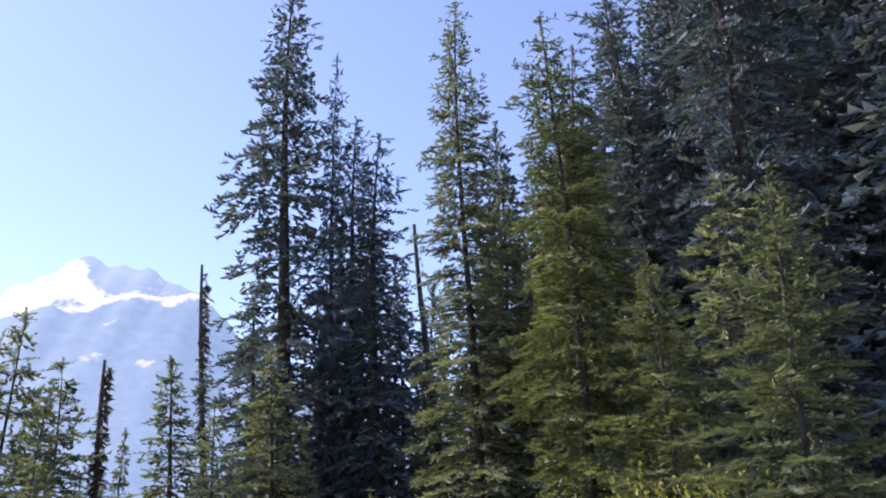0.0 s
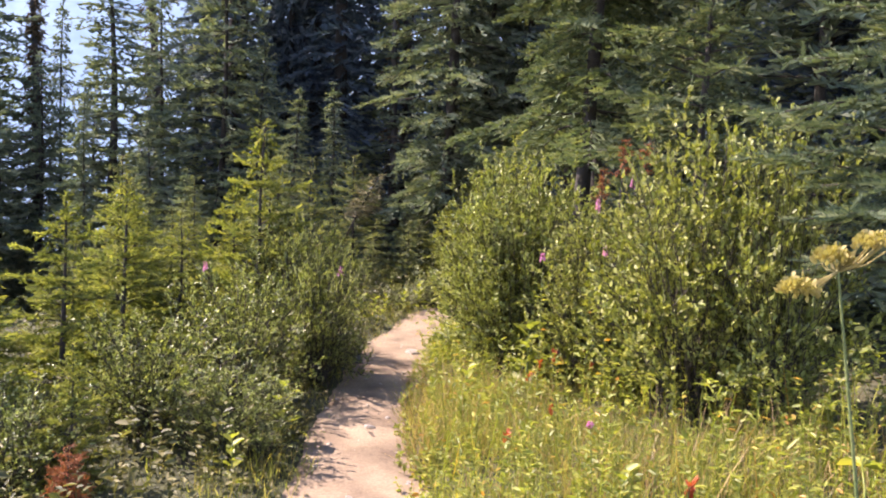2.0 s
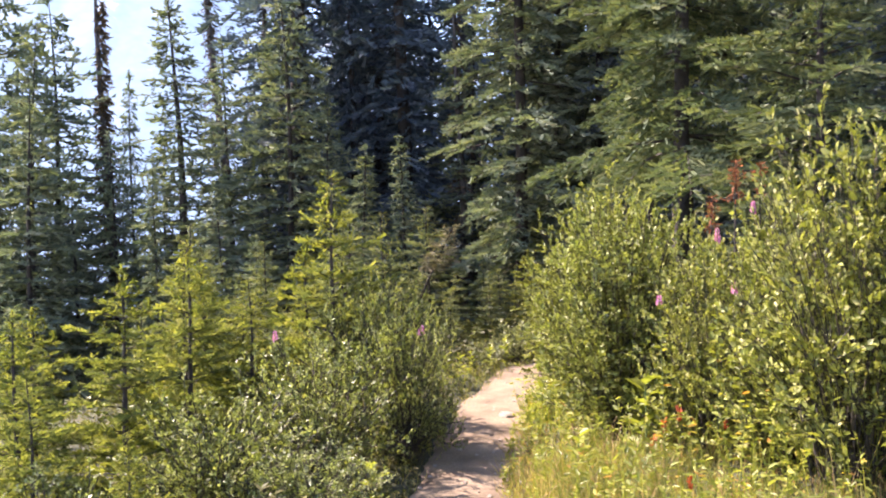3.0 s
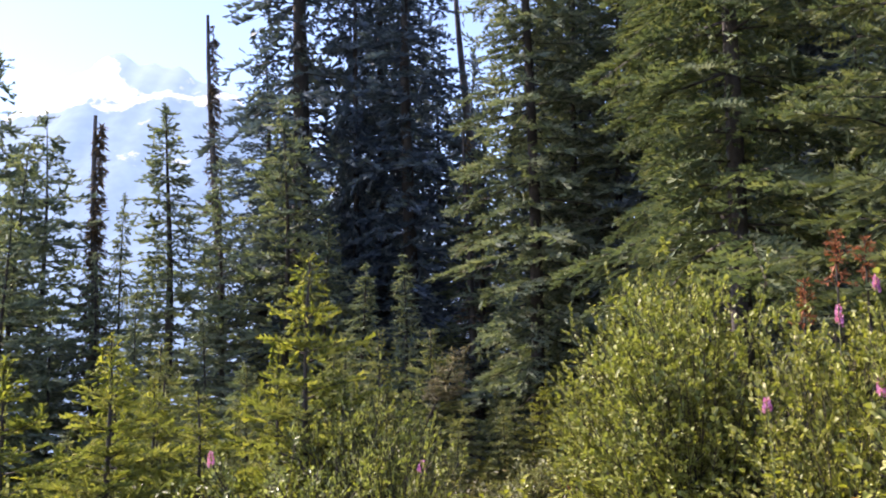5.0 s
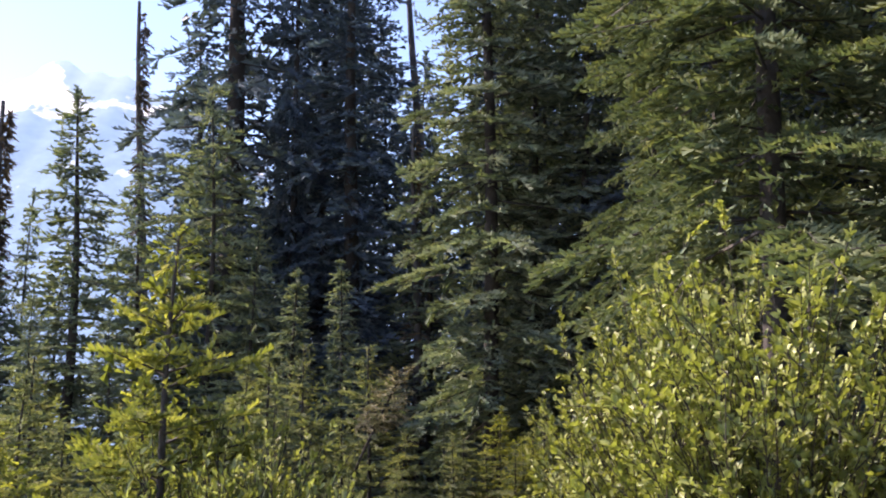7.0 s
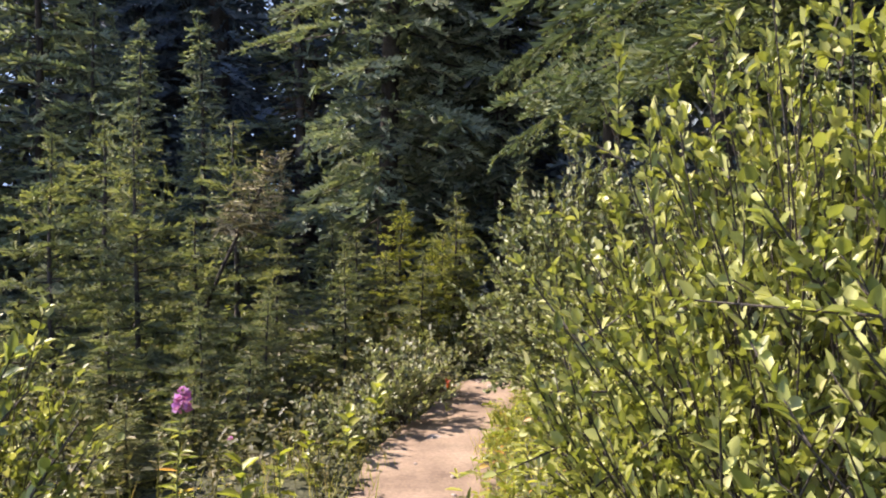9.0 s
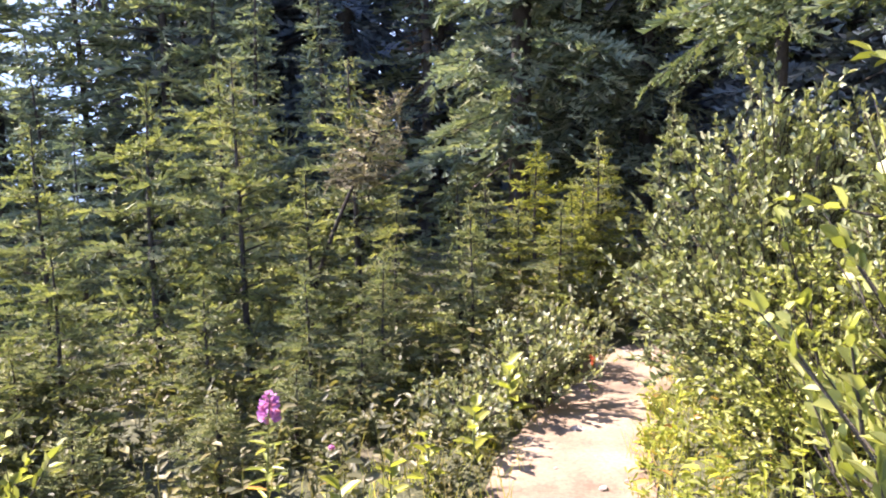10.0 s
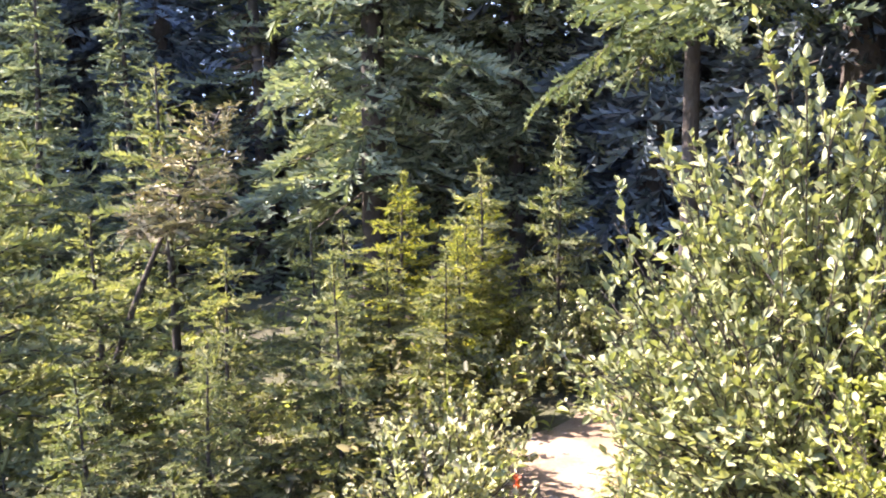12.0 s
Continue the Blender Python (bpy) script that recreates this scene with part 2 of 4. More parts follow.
def wave(x, y):
    return (np.sin(x * 1.7 + y * 0.9) + np.sin(x * 0.8 - y * 1.3 + 2) + 0.6 * np.sin(x * 3.9 + y * 3.1 + 1) + 0.4 * np.sin(x * 7.3 - y * 6.1)) / 3


def ground_z(x, y):
    x, y = np.asarray(x, float), np.asarray(y, float)
    d = x - np.minimum(trail_x(y), 1.2)
    left = np.maximum(0, -d - 0.45)
    right = np.maximum(0, d - 0.45)
    z = -0.10 * left - 0.10 * np.maximum(0, left - 3) - 0.05 * np.maximum(0, left - 14)
    z = z + 0.16 * np.minimum(right, 5) + 0.05 * np.maximum(0, np.minimum(right, 60) - 5)
    z = z - 0.05 * np.clip(y - 12, 0, 60) - 0.02 * np.clip(y - 72, 0, 2500)
    edge = np.clip((np.abs(d) - 0.32) / 0.4, 0, 1)
    return z + edge * (0.05 + 0.06 * wave(x, y)) - (1 - edge) * 0.03


def gz(x, y):
    return float(ground_z(x, y))


def axis(lo, hi, step, far, grow=1.18):
    mid = np.arange(lo, hi + 1e-6, step)
    out, s, v = [], step, hi
    while v < far:
        s *= grow
        v += s
        out.append(v)
    out2, s, v = [], step, lo
    while v > -far:
        s *= grow
        v -= s
        out2.append(v)
    return np.concatenate([out2[::-1], mid, out])


gx, gy = axis(-6, 5, 0.18, 4200), axis(-2, 18, 0.18, 4200)
X, Y = np.meshgrid(gx, gy)
G = np.stack([X, Y, ground_z(X, Y)], -1)
nx, ny = len(gx), len(gy)
I = (np.arange(ny - 1)[:, None] * nx + np.arange(nx - 1)[None]).ravel()
ground = new("ground", quad_mesh("ground", G, np.stack([I, I + 1, I + nx + 1, I + nx], -1), SOIL, True))
tagged(ground, "mossy brown forest floor sloping down into the valley", "ground", kind="structure")

# the trodden path, a dished strip with ragged edges
py = np.arange(-5, 18, 0.05)
pu = np.linspace(-1, 1, 21)
half = 0.33 + 0.02 * np.sin(py * 2.3) + 0.015 * np.sin(py * 5.1 + 1)
ragl, ragr = (np.array([noise.fractal(Vector((k, a * 1.6, 0.5)), 0.8, 2.0, 5) for a in py]) * 0.06 for k in (0.3, 7.7))
PX = trail_x(py)[:, None] + pu[None] * half[:, None] + np.where(pu[None] < 0, ragl[:, None], ragr[:, None]) * np.abs(pu[None])
PY = np.repeat(py[:, None], 21, 1)
PZ = np.maximum(-0.03 - 0.05 * np.clip(PY - 12, 0, 60), ground_z(PX, PY)) + 0.012 - 0.03 * (1 - pu[None] ** 2) * 0.5 + 0.008 * wave(PX * 4, PY * 4) + 0.03 * (1 - np.abs(pu[None])) ** 0.5
I = (np.arange(len(py) - 1)[:, None] * 21 + np.arange(20)[None]).ravel()
path = new("path", quad_mesh("path", np.stack([PX, PY, PZ], -1), np.stack([I, I + 1, I + 22, I + 21], -1), DIRT, True))
tagged(path, "narrow trodden path of pale dusty dirt", "path", kind="structure")

# the far mountain, a backdrop that glows of itself with haze in its colour
ridge_x = [-4000, -3000, -2400, -1800, -1455, -1340, -1250, -1140, -1030, -885, -785, -645, -300, 300, 1500, 3000]
ridge_z = [300, 430, 510, 635, 803, 888, 928, 973, 938, 895, 835, 697, 500, 420, 380, 300]
mx_ = np.linspace(-3800, 2800, 260)
ms = np.linspace(0, 1, 60)
rz = np.interp(mx_, ridge_x, ridge_z) + 10 * np.sin(mx_ * 0.031) + 7 * np.sin(mx_ * 0.073 + 1) + 4 * np.sin(mx_ * 0.19)
MX, MS = np.meshgrid(mx_, ms)
relief = np.array([[noise.fractal(Vector((a * 0.004, b * 4.0, 0.3)), 1.0, 2.0, 5) for a in mx_] for b in ms])
MZ = rz[None] * (1 - MS) ** 1.25 - 260 * MS + relief * 80 * np.sin(np.pi * np.clip(MS, 0, 1)) ** 0.7
MY = 2500 - 1300 * MS + relief * 60 * np.sin(np.pi * MS)
I = (np.arange(59)[:, None] * 260 + np.arange(259)[None]).ravel()
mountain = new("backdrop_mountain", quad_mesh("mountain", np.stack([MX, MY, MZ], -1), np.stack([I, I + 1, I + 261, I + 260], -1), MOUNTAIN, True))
tagged(mountain, "self-glowing mountain in painted blue haze with snowfields under its summit", "mountain", kind="structure")


# ---- conifers ----
def sprigs(o, d, up, length, half, seg, rng):
    """Needle-clad twigs: along each stem a row of needles to either side and one on top, grown together at the stem."""
    n = len(o)
    s = unit(np.cross(d, up))
    u = np.cross(s, d)
    k = np.arange(seg + 1) / seg
    bend = u * (length * rng.uniform(-0.14, 0.10, n))[:, None]
    stem = o[:, None] + (d * length[:, None])[:, None] * k[None, :, None] + bend[:, None] * (k * k)[None, :, None]
    full = np.interp(np.arange(seg), [0, (seg - 1) * 0.4, seg - 1], [0.85, 1.0, 0.85])
    tips = []
    for row in (-s * 0.96 + u * 0.22, s * 0.96 + u * 0.22, u):
        w = half[:, None] * full[None] * rng.uniform(0.7, 1.25, (n, seg))
        reach = half[:, None] * rng.uniform(0.5, 1.5, (n, seg)) + (length / seg)[:, None] * 0.5
        tips.append(stem[:, :-1] + row[:, None] * w[..., None] + d[:, None] * reach[..., None])
    v = np.concatenate([stem] + tips, 1)
    j = np.arange(seg)
    f = np.concatenate([np.stack([j, j + 1, seg + 1 + r * seg + j], -1) for r in range(3)])
    return v.reshape(-1, 3), (f[None] + np.arange(n)[:, None, None] * v.shape[1]).reshape(-1, 3)


def conifer(rng, height, radius, whorls, per_whorl, needle, twig, half, gap, base=0.08, power=0.85, droop=0.35, upturn=0.25, lean=0.0, cap=2500, ragged=0.25, inner=400, seg=3, hang=0.12, wide=0.42, bare=0.18, girth=1.0):
    """The meshes of a fir: trunk, bare limbs in whorls, and a crown of flat boughs set with needle-clad twigs."""
    t = np.linspace(0, 1, 14)
    sway = np.stack([lean * t ** 1.5 + 0.012 * height * np.sin(t * 5 + rng.uniform(0, 6)) * t, 0.012 * height * np.sin(t * 4 + rng.uniform(0, 6)) * t, t * height], -1)
    r0 = (0.009 * height + 0.006) * girth
    trunk = tube(sway, r0 * (1 - t) ** 0.9 + 0.004, 9)
    limbs, to, td, tu, tl = [], [], [], [], []
    zup = np.array([0, 0, 1.0])
    lv = base + (0.985 - base) * np.linspace(0, 1, whorls)
    s = np.linspace(0, 1, 7)
    for u in lv:
        turn = rng.uniform(0, 6.283)
        fine = min(1.0, 0.5 + 2.2 * (1 - u))
        for k in range(per_whorl if u < 0.85 else max(3, per_whorl - 2)):
            uu = min(0.99, max(base * 0.8, u + rng.normal(0, 0.16 / whorls)))
            L = (radius * (1 - uu) ** power * (1 - 0.35 * max(0, 0.25 - uu) / 0.25) + 0.04 * radius) * rng.uniform(1 - ragged * 1.7, 1 + ragged)
            az = turn + 6.283 * (k + rng.uniform(-0.35, 0.35)) / per_whorl
            o = np.array([np.interp(uu, t, sway[:, 0]), np.interp(uu, t, sway[:, 1]), uu * height])
            h = np.array([math.cos(az), math.sin(az), 0.0])
            side = np.array([-h[1], h[0], 0.0])
            rise = upturn + 0.9 * max(0, uu - 0.7) + rng.normal(0, 0.07)
            swing = side * rng.normal(0, 0.12) * L
            curve = o + h * (L * s)[:, None] + swing * (s * s)[:, None] + zup * (L * (rise * s - droop * (1 - uu * 0.6) * s * s * 1.6 + 0.35 * droop * s ** 4))[:, None]
            limbs.append(tube(curve[[0, 3, 6]] if height < 10 else curve[[0, 6]], np.linspace(0.010 * L + 0.003, 0.002, 3 if height < 10 else 2), 3))
            n = max(2, int(L * (1 - bare) / gap))
            ss = bare + (1 - bare) * (np.repeat(np.arange(n), 2) + rng.random(2 * n)) / n
            sg = np.tile([-1.0, 1.0], n)
            at = np.stack([np.interp(ss, s, curve[:, i]) for i in range(3)], -1)
            along = unit(np.stack([np.interp(ss, s, np.gradient(curve[:, i])) for i in range(3)], -1))
            tilt = rng.uniform(0.75, 1.25, 2 * n)[:, None]
            tw = unit(along * 0.75 + side * sg[:, None] * tilt + zup * rng.normal(-hang, 0.13, 2 * n)[:, None])
            nrm = np.cross(along, side)
            nrm = nrm * np.sign(nrm[:, 2:3] + 1e-6)
            ll = (wide * L * (1.05 - ss) ** 0.8 * np.clip(ss / 0.4, 0.35, 1) + 0.55 * twig * fine) * rng.uniform(0.6, 1.2, 2 * n)
            reps = np.clip(np.round(ll / (0.78 * twig)), 1, 6).astype(int)
            i = np.repeat(np.arange(2 * n), reps)
            j = np.arange(len(i)) - np.repeat(np.cumsum(reps) - reps, reps)
            p = at[i] + tw[i] * (j * 0.72 * twig)[:, None] - zup * (0.10 * twig * j * j * hang * 4)[:, None]
            for spread_ in (0.0, 0.75, -0.75):
                m = (j >= 0) if spread_ == 0 else ((j > 0) | (rng.random(len(j)) < 0.25))
                across = np.cross(nrm[i], tw[i])
                to.append(p[m])
                td.append(unit(tw[i] + across * spread_ + rng.normal(0, 0.10, p.shape))[m])
                tu.append(unit(nrm[i] + rng.normal(0, 0.22, p.shape))[m])
                tl.append(np.full(m.sum(), twig * fine) * (1.0 if spread_ == 0 else 0.8))
            # the bough's own leader
            q = np.arange(max(bare, 0.3), 0.999, max(0.08, 0.8 * twig / L))
            q = np.concatenate([q, [0.99]])
            to.append(np.stack([np.interp(q, s, curve[:, c]) for c in range(3)], -1))
            td.append(unit(np.stack([np.interp(q, s, np.gradient(curve[:, c])) for c in range(3)], -1) + rng.normal(0, 0.08, (len(q), 3))))
            tu.append(np.repeat(zup[None], len(q), 0) + rng.normal(0, 0.15, (len(q), 3)))
            tl.append(np.full(len(q), twig * fine))
    for q in range(8):
        c = np.array([sway[-1, 0], sway[-1, 1], height - 0.35 * twig * q])
        to.append(c[None] - np.array([[0, 0, 0.8 * twig]]))
        td.append(unit(np.array([[0, 0, 1.0]]) + rng.normal(0, 0.07 + 0.05 * q, (1, 3))))
        tu.append(rng.normal(0, 1, (1, 3)))
        tl.append(np.array([twig]))
    o, d, up, l = np.concatenate(to), np.concatenate(td), np.concatenate(tu), np.concatenate(tl)
    grow = 1.0
    if len(o) > cap:
        keep = rng.permutation(len(o))[:cap]
        grow = min(1.6, (len(o) / cap) ** 0.4)
        o, d, up, l = o[keep], d[keep], up[keep], l[keep]
    n = len(o)
    l = l * grow * rng.uniform(0.75, 1.2, n)
    hw = half / twig * l * rng.uniform(0.85, 1.15, n)
    # short needle sprigs close round the trunk, added to hide it and darken the crown
    u = base + (0.95 - base) * rng.random(inner) ** 1.15
    az = rng.uniform(0, 6.283, inner)
    rad = radius * (1 - u) ** power * 0.55 * rng.random(inner) ** 0.7 + 0.01
    ip = np.stack([np.interp(u, t, sway[:, 0]) + rad * np.cos(az), np.interp(u, t, sway[:, 1]) + rad * np.sin(az), u * height - rad * 0.2], -1)
    idr = unit(np.stack([np.cos(az), np.sin(az), rng.uniform(-0.9, 0.3, inner)], -1) + rng.normal(0, 0.5, (inner, 3)))
    il = twig * rng.uniform(0.8, 1.4, inner)
    v, f = join([sprigs(o, d, up, l, hw, seg, rng), sprigs(ip, idr, rng.normal(0, 1, (inner, 3)), il, il * 0.2, 2, rng)])
    return (quad_mesh("trunk", *trunk, BARK, True), quad_mesh("branchwood", *join(limbs), BARK), quad_mesh("crown", v, f, needle))


def conifer_thing(name, meshes, label, group, category="tree"):
    e = new(name)
    part("trunk", meshes[0], e)
    part("branchwood", meshes[1], e, kind="stuff")
    part("crown", meshes[2], e, kind="stuff")
    return tagged(e, label, category, group)


def plant(proto_meshes, name, label, group, x, y, top, height, spin, wide=1.0, sink=0.05, category="tree", lean=(0, 0)):
    """A conifer of a given kind with its tip at height top, standing on the ground."""
    z = gz(x, y) - sink
    s = (top - z) / height
    e = conifer_thing(name, proto_meshes, label, group, category)
    e.matrix_basis = pose(x, y, z, lean[0], lean[1], spin) @ Matrix.Diagonal((s * wide, s * wide, s, 1))
    return e


R = np.random.default_rng
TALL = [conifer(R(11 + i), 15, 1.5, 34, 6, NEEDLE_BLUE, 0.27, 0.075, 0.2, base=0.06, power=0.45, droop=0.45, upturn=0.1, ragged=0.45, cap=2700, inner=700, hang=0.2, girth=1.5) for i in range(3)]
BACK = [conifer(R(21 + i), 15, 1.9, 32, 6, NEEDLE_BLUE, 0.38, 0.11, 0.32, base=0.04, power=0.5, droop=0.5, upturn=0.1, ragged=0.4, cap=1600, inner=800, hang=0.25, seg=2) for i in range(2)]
BROAD = [conifer(R(25 + i), 13, 1.32, 33, 7, NEEDLE_MID, 0.16, 0.043, 0.105, base=0.095, power=0.6, droop=0.4, upturn=0.14, ragged=0.3, cap=7800, inner=1200, hang=0.1, girth=0.85) for i in range(2)]
MID = [conifer(R(31 + i), 7, 1.5, 21, 6, NEEDLE_MID, 0.21, 0.058, 0.16, base=0.04, power=0.76, droop=0.34, upturn=0.18, cap=2100, inner=300, hang=0.08) for i in range(3)]
LIT = [conifer(R(41 + i), 8, 1.25, 17, 7, NEEDLE_OLIVE, 0.105, 0.028, 0.068, base=0.25, power=0.6, droop=0.34, upturn=0.1, cap=8000, ragged=0.35, inner=1500, hang=0.14, wide=0.48) for i in range(2)]
SPIRE = [conifer(R(51 + i), 7, 0.9, 22, 6, NEEDLE_MID, 0.17, 0.048, 0.13, base=0.05, power=0.9, droop=0.36, upturn=0.12, ragged=0.25, cap=1900, inner=500, hang=0.08) for i in range(2)]
YOUNG = [conifer(R(61 + i), 2.2, 0.70, 11, 6, NEEDLE_GREEN, 0.085, 0.0245, 0.054, base=0.05, power=0.8, droop=0.2, upturn=0.24, cap=1600, inner=220, hang=0.05, bare=0.12) for i in range(3)]
GOLD = [conifer(R(71 + i), 2.0, 0.64, 11, 5, NEEDLE_YELLOW, 0.075, 0.022, 0.046, base=0.06, power=0.75, droop=0.12, upturn=0.34, cap=2000, inner=300, hang=0.02, bare=0.12) for i in range(3)]
NEAR = [conifer(R(81), 4.4, 1.2, 16, 6, NEEDLE_OLIVE, 0.085, 0.019, 0.055, base=0.27, power=0.72, droop=0.3, upturn=0.28, cap=5000, inner=900, hang=0.08, seg=5)]

FOREST = "conifers of the forest edge"
t_tall = "tall dark fir with a ragged narrow crown"
for i, (x, y, top, k, w) in enumerate([(-5.0, 24, 20.5, 0, 1.0), (-2.2, 23, 14.0, 1, 1.05), (4.1, 19, 16, 0, 1.0), (5.3, 17, 15.2, 1, 1.1), (6.1, 14.6, 14, 2, 1.15), (-6.3, 25.5, 10.5, 2, 1.1), (2.9, 17.6, 13.2, 1, 0.95), (-3.0, 24.5, 15.5, 2, 0.8), (4.2, 10.6, 12.5, 0, 1.0), (3.5, 9.6, 11.0, 2, 1.0), (4.6, 15.2, 15.5, 1, 1.0), (3.6, 15.6, 13.0, 2, 0.9)]):
    plant(TALL[k], "fir_tree", t_tall, FOREST, x, y, top, 15, 67 * i, w)
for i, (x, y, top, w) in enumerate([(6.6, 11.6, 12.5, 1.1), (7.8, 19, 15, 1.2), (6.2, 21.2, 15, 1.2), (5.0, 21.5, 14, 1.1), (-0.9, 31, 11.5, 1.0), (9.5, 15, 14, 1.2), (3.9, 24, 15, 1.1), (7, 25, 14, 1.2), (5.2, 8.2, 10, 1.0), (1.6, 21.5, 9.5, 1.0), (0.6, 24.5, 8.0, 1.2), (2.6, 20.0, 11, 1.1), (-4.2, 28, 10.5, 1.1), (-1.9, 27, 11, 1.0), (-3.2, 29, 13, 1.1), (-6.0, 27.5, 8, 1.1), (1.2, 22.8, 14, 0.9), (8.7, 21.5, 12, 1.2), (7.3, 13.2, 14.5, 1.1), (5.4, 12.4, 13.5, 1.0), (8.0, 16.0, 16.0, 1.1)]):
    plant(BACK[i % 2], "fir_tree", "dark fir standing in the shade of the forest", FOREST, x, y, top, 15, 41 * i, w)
for i, (x, y, top, w) in enumerate([(0.3, 18.0, 14.9, 1.0), (1.06, 18.8, 10.8, 1.0), (1.75, 18.2, 10.6, 1.0)]):
    plant(BROAD[i % 2], "fir_tree", "dense fir with layered flat boughs", FOREST, x, y, top, 13, 90 * i, w)
plant(TALL[1], "fir_tree", "thin half-bare fir beside a taller one", FOREST, -3.55, 23.6, 17.2, 15, 20, 0.4)
t_mid = "blue-green fir, branched down to the ground"
for i, (x, y, top, k, w) in enumerate([(-4.6, 21, 6.9, 0, 1.0), (-6.2, 22, 5.9, 1, 0.9), (-12.2, 23, 8.9, 0, 0.85), (-10.9, 23.2, 7.4, 1, 0.95), (-11.8, 20.5, 3.2, 2, 1.0), (-9.3, 20.8, 2.9, 0, 1.0), (-7.9, 22.5, 4.2, 1, 0.9), (-3.6, 20.2, 4.4, 2, 0.95), (-0.6, 22.5, 6.5, 0, 1.1), (-13.8, 21, 4.2, 1, 1.0), (-5.6, 19.2, 2.6, 2, 1.0), (-4.4, 17.5, 1.5, 0, 1.0), (-9.6, 19.5, 4.6, 1, 1.0), (-10.6, 21.6, 6.4, 2, 0.9), (-8.6, 21.2, 3.8, 0, 0.9), (-12.8, 21.8, 7.0, 1, 0.9)]):
    plant(MID[k], "fir_tree", t_mid, FOREST, x, y, top, 7, 53 * i + 10, 1.12 * w)
t_spire = "slender spire-shaped fir on the slope"
for i, (x, y, top, w) in enumerate([(-6.82, 20.5, 6.7, 1.45), (-1.8, 17.6, 3.23, 1.3), (-2.5, 17.6, 3.05, 1.4), (-6.95, 19.4, 3.05, 0.8), (-9.2, 23.8, 5.6, 0.8), (0.9, 26, 11.5, 0.8)]):
    plant(SPIRE[i % 2], "spire_fir", t_spire, FOREST, x, y, top, 7, 71 * i, w)
t_lit = "sunlit fir with broad drooping yellow-green boughs"
for i, (x, y, top, k, w) in enumerate([(1.42, 10.2, 8.9, 0, 1.0), (2.1, 12.95, 9.0, 0, 1.0), (2.1, 15.2, 9.6, 1, 0.62)]):
    plant(LIT[k], "fir_tree", t_lit, FOREST, x, y, top, 8, 97 * i, w)
plant(NEAR[0], "fir_tree", "bushy young fir beside the path", FOREST, 2.15, 5.55, 4.15, 4.4, 40, 0.95)
plant(NEAR[0], "fir_tree", "bushy young fir beside the path", FOREST, 1.98, 8.45, 4.7, 4.4, 140, 0.9)
for x, y, top, a in [(2.6, 10.8, 4.2, 250), (3.05, 8.8, 5.6, 20)]:
    plant(MID[1], "fir_tree", "bushy young fir at the forest edge", FOREST, x, y, top, 7, a, 1.25)
SAPS = "young firs beside the path"
t_young = "waist-high young green fir among the undergrowth"
for i, (x, y, top, w) in enumerate([(-2.2, 13.5, 1.67, 1.0), (-1.66, 13.5, 1.8, 0.9), (-0.36, 14.0, 1.1, 1.0), (0.35, 14.5, 0.85, 1.1), (1.46, 15.95, 1.55, 0.75), (-0.78, 13.0, 0.76, 1.0), (-0.29, 13.4, 1.0, 0.8), (-3.6, 15, 1.42, 1.0), (-2.7, 12.2, 0.7, 1.0), (-3.2, 13.2, 1.0, 1.0), (-1.2, 15.4, 1.9, 1.1), (-0.14, 15.15, 0.95, 1.3), (-2.6, 16.5, 1.9, 1.2), (-2.5, 10.6, 0.8, 1.0), (-3.3, 9.6, 1.0, 1.0), (1.8, 14.5, 0.9, 1.0), (-2.9, 11.3, 1.15, 1.1), (-2.2, 12.2, 0.95, 1.1), (-3.7, 12.4, 1.5, 1.1), (-4.3, 13.9, 1.7, 1.1), (-1.75, 10.6, 0.6, 1.1), (-2.25, 10.9, 0.75, 1.1), (-1.8, 11.4, 0.42, 1.7), (-1.35, 11.75, 0.4, 1.7), (-2.3, 12.0, 0.5, 1.6), (-1.1, 12.1, 0.42, 1.6), (-0.85, 12.5, 0.5, 1.5), (-1.6, 12.5, 0.7, 1.3), (-2.35, 11.5, 0.9, 1.2), (-1.15, 12.75, 0.75, 1.1), (-0.75, 13.6, 1.0, 1.0), (-3.1, 10.7, 1.1, 1.1), (0.1, 15.0, 0.8, 1.1), (0.75, 15.4, 1.3, 1.0)]):
    plant(YOUNG[i % 3], "young_fir", t_young, SAPS, x, y, top, 2.2, 83 * i, w)
for i, (x, y, top, w) in enumerate([(1.75, 7.5, 1.7, 1.0)]):
    plant(YOUNG[i % 3], "young_fir", "young green fir in the meadow", SAPS, x, y, top, 2.2, 29 * i, w)
t_gold = "young fir with yellowish-green needles"
for i, (x, y, top, w) in enumerate([(-1.5, 8.95, 2.08, 0.9), (-2.55, 7.5, 1.41, 1.15), (-2.39, 8.2, 1.55, 1.1), (-2.18, 9.0, 1.24, 1.2), (-1.94, 10, 1.5, 1.0), (-2.95, 7.0, 1.2, 1.1), (-2.69, 9.0, 1.45, 1.0), (-3.5, 8.2, 1.1, 1.2), (-1.9, 6.0, 0.75, 1.0), (-2.5, 6.3, 0.95, 1.0), (0.45, 14.6, 0.9, 0.9), (0.9, 16.0, 1.1, 1.2), (0.62, 15.2, 0.95, 1.1), (0.3, 15.9, 1.2, 1.1), (-3.1, 10.6, 1.3, 1.2)]):
    plant(GOLD[i % 3], "young_fir", t_gold, SAPS, x, y, top, 2.0, 61 * i, w)


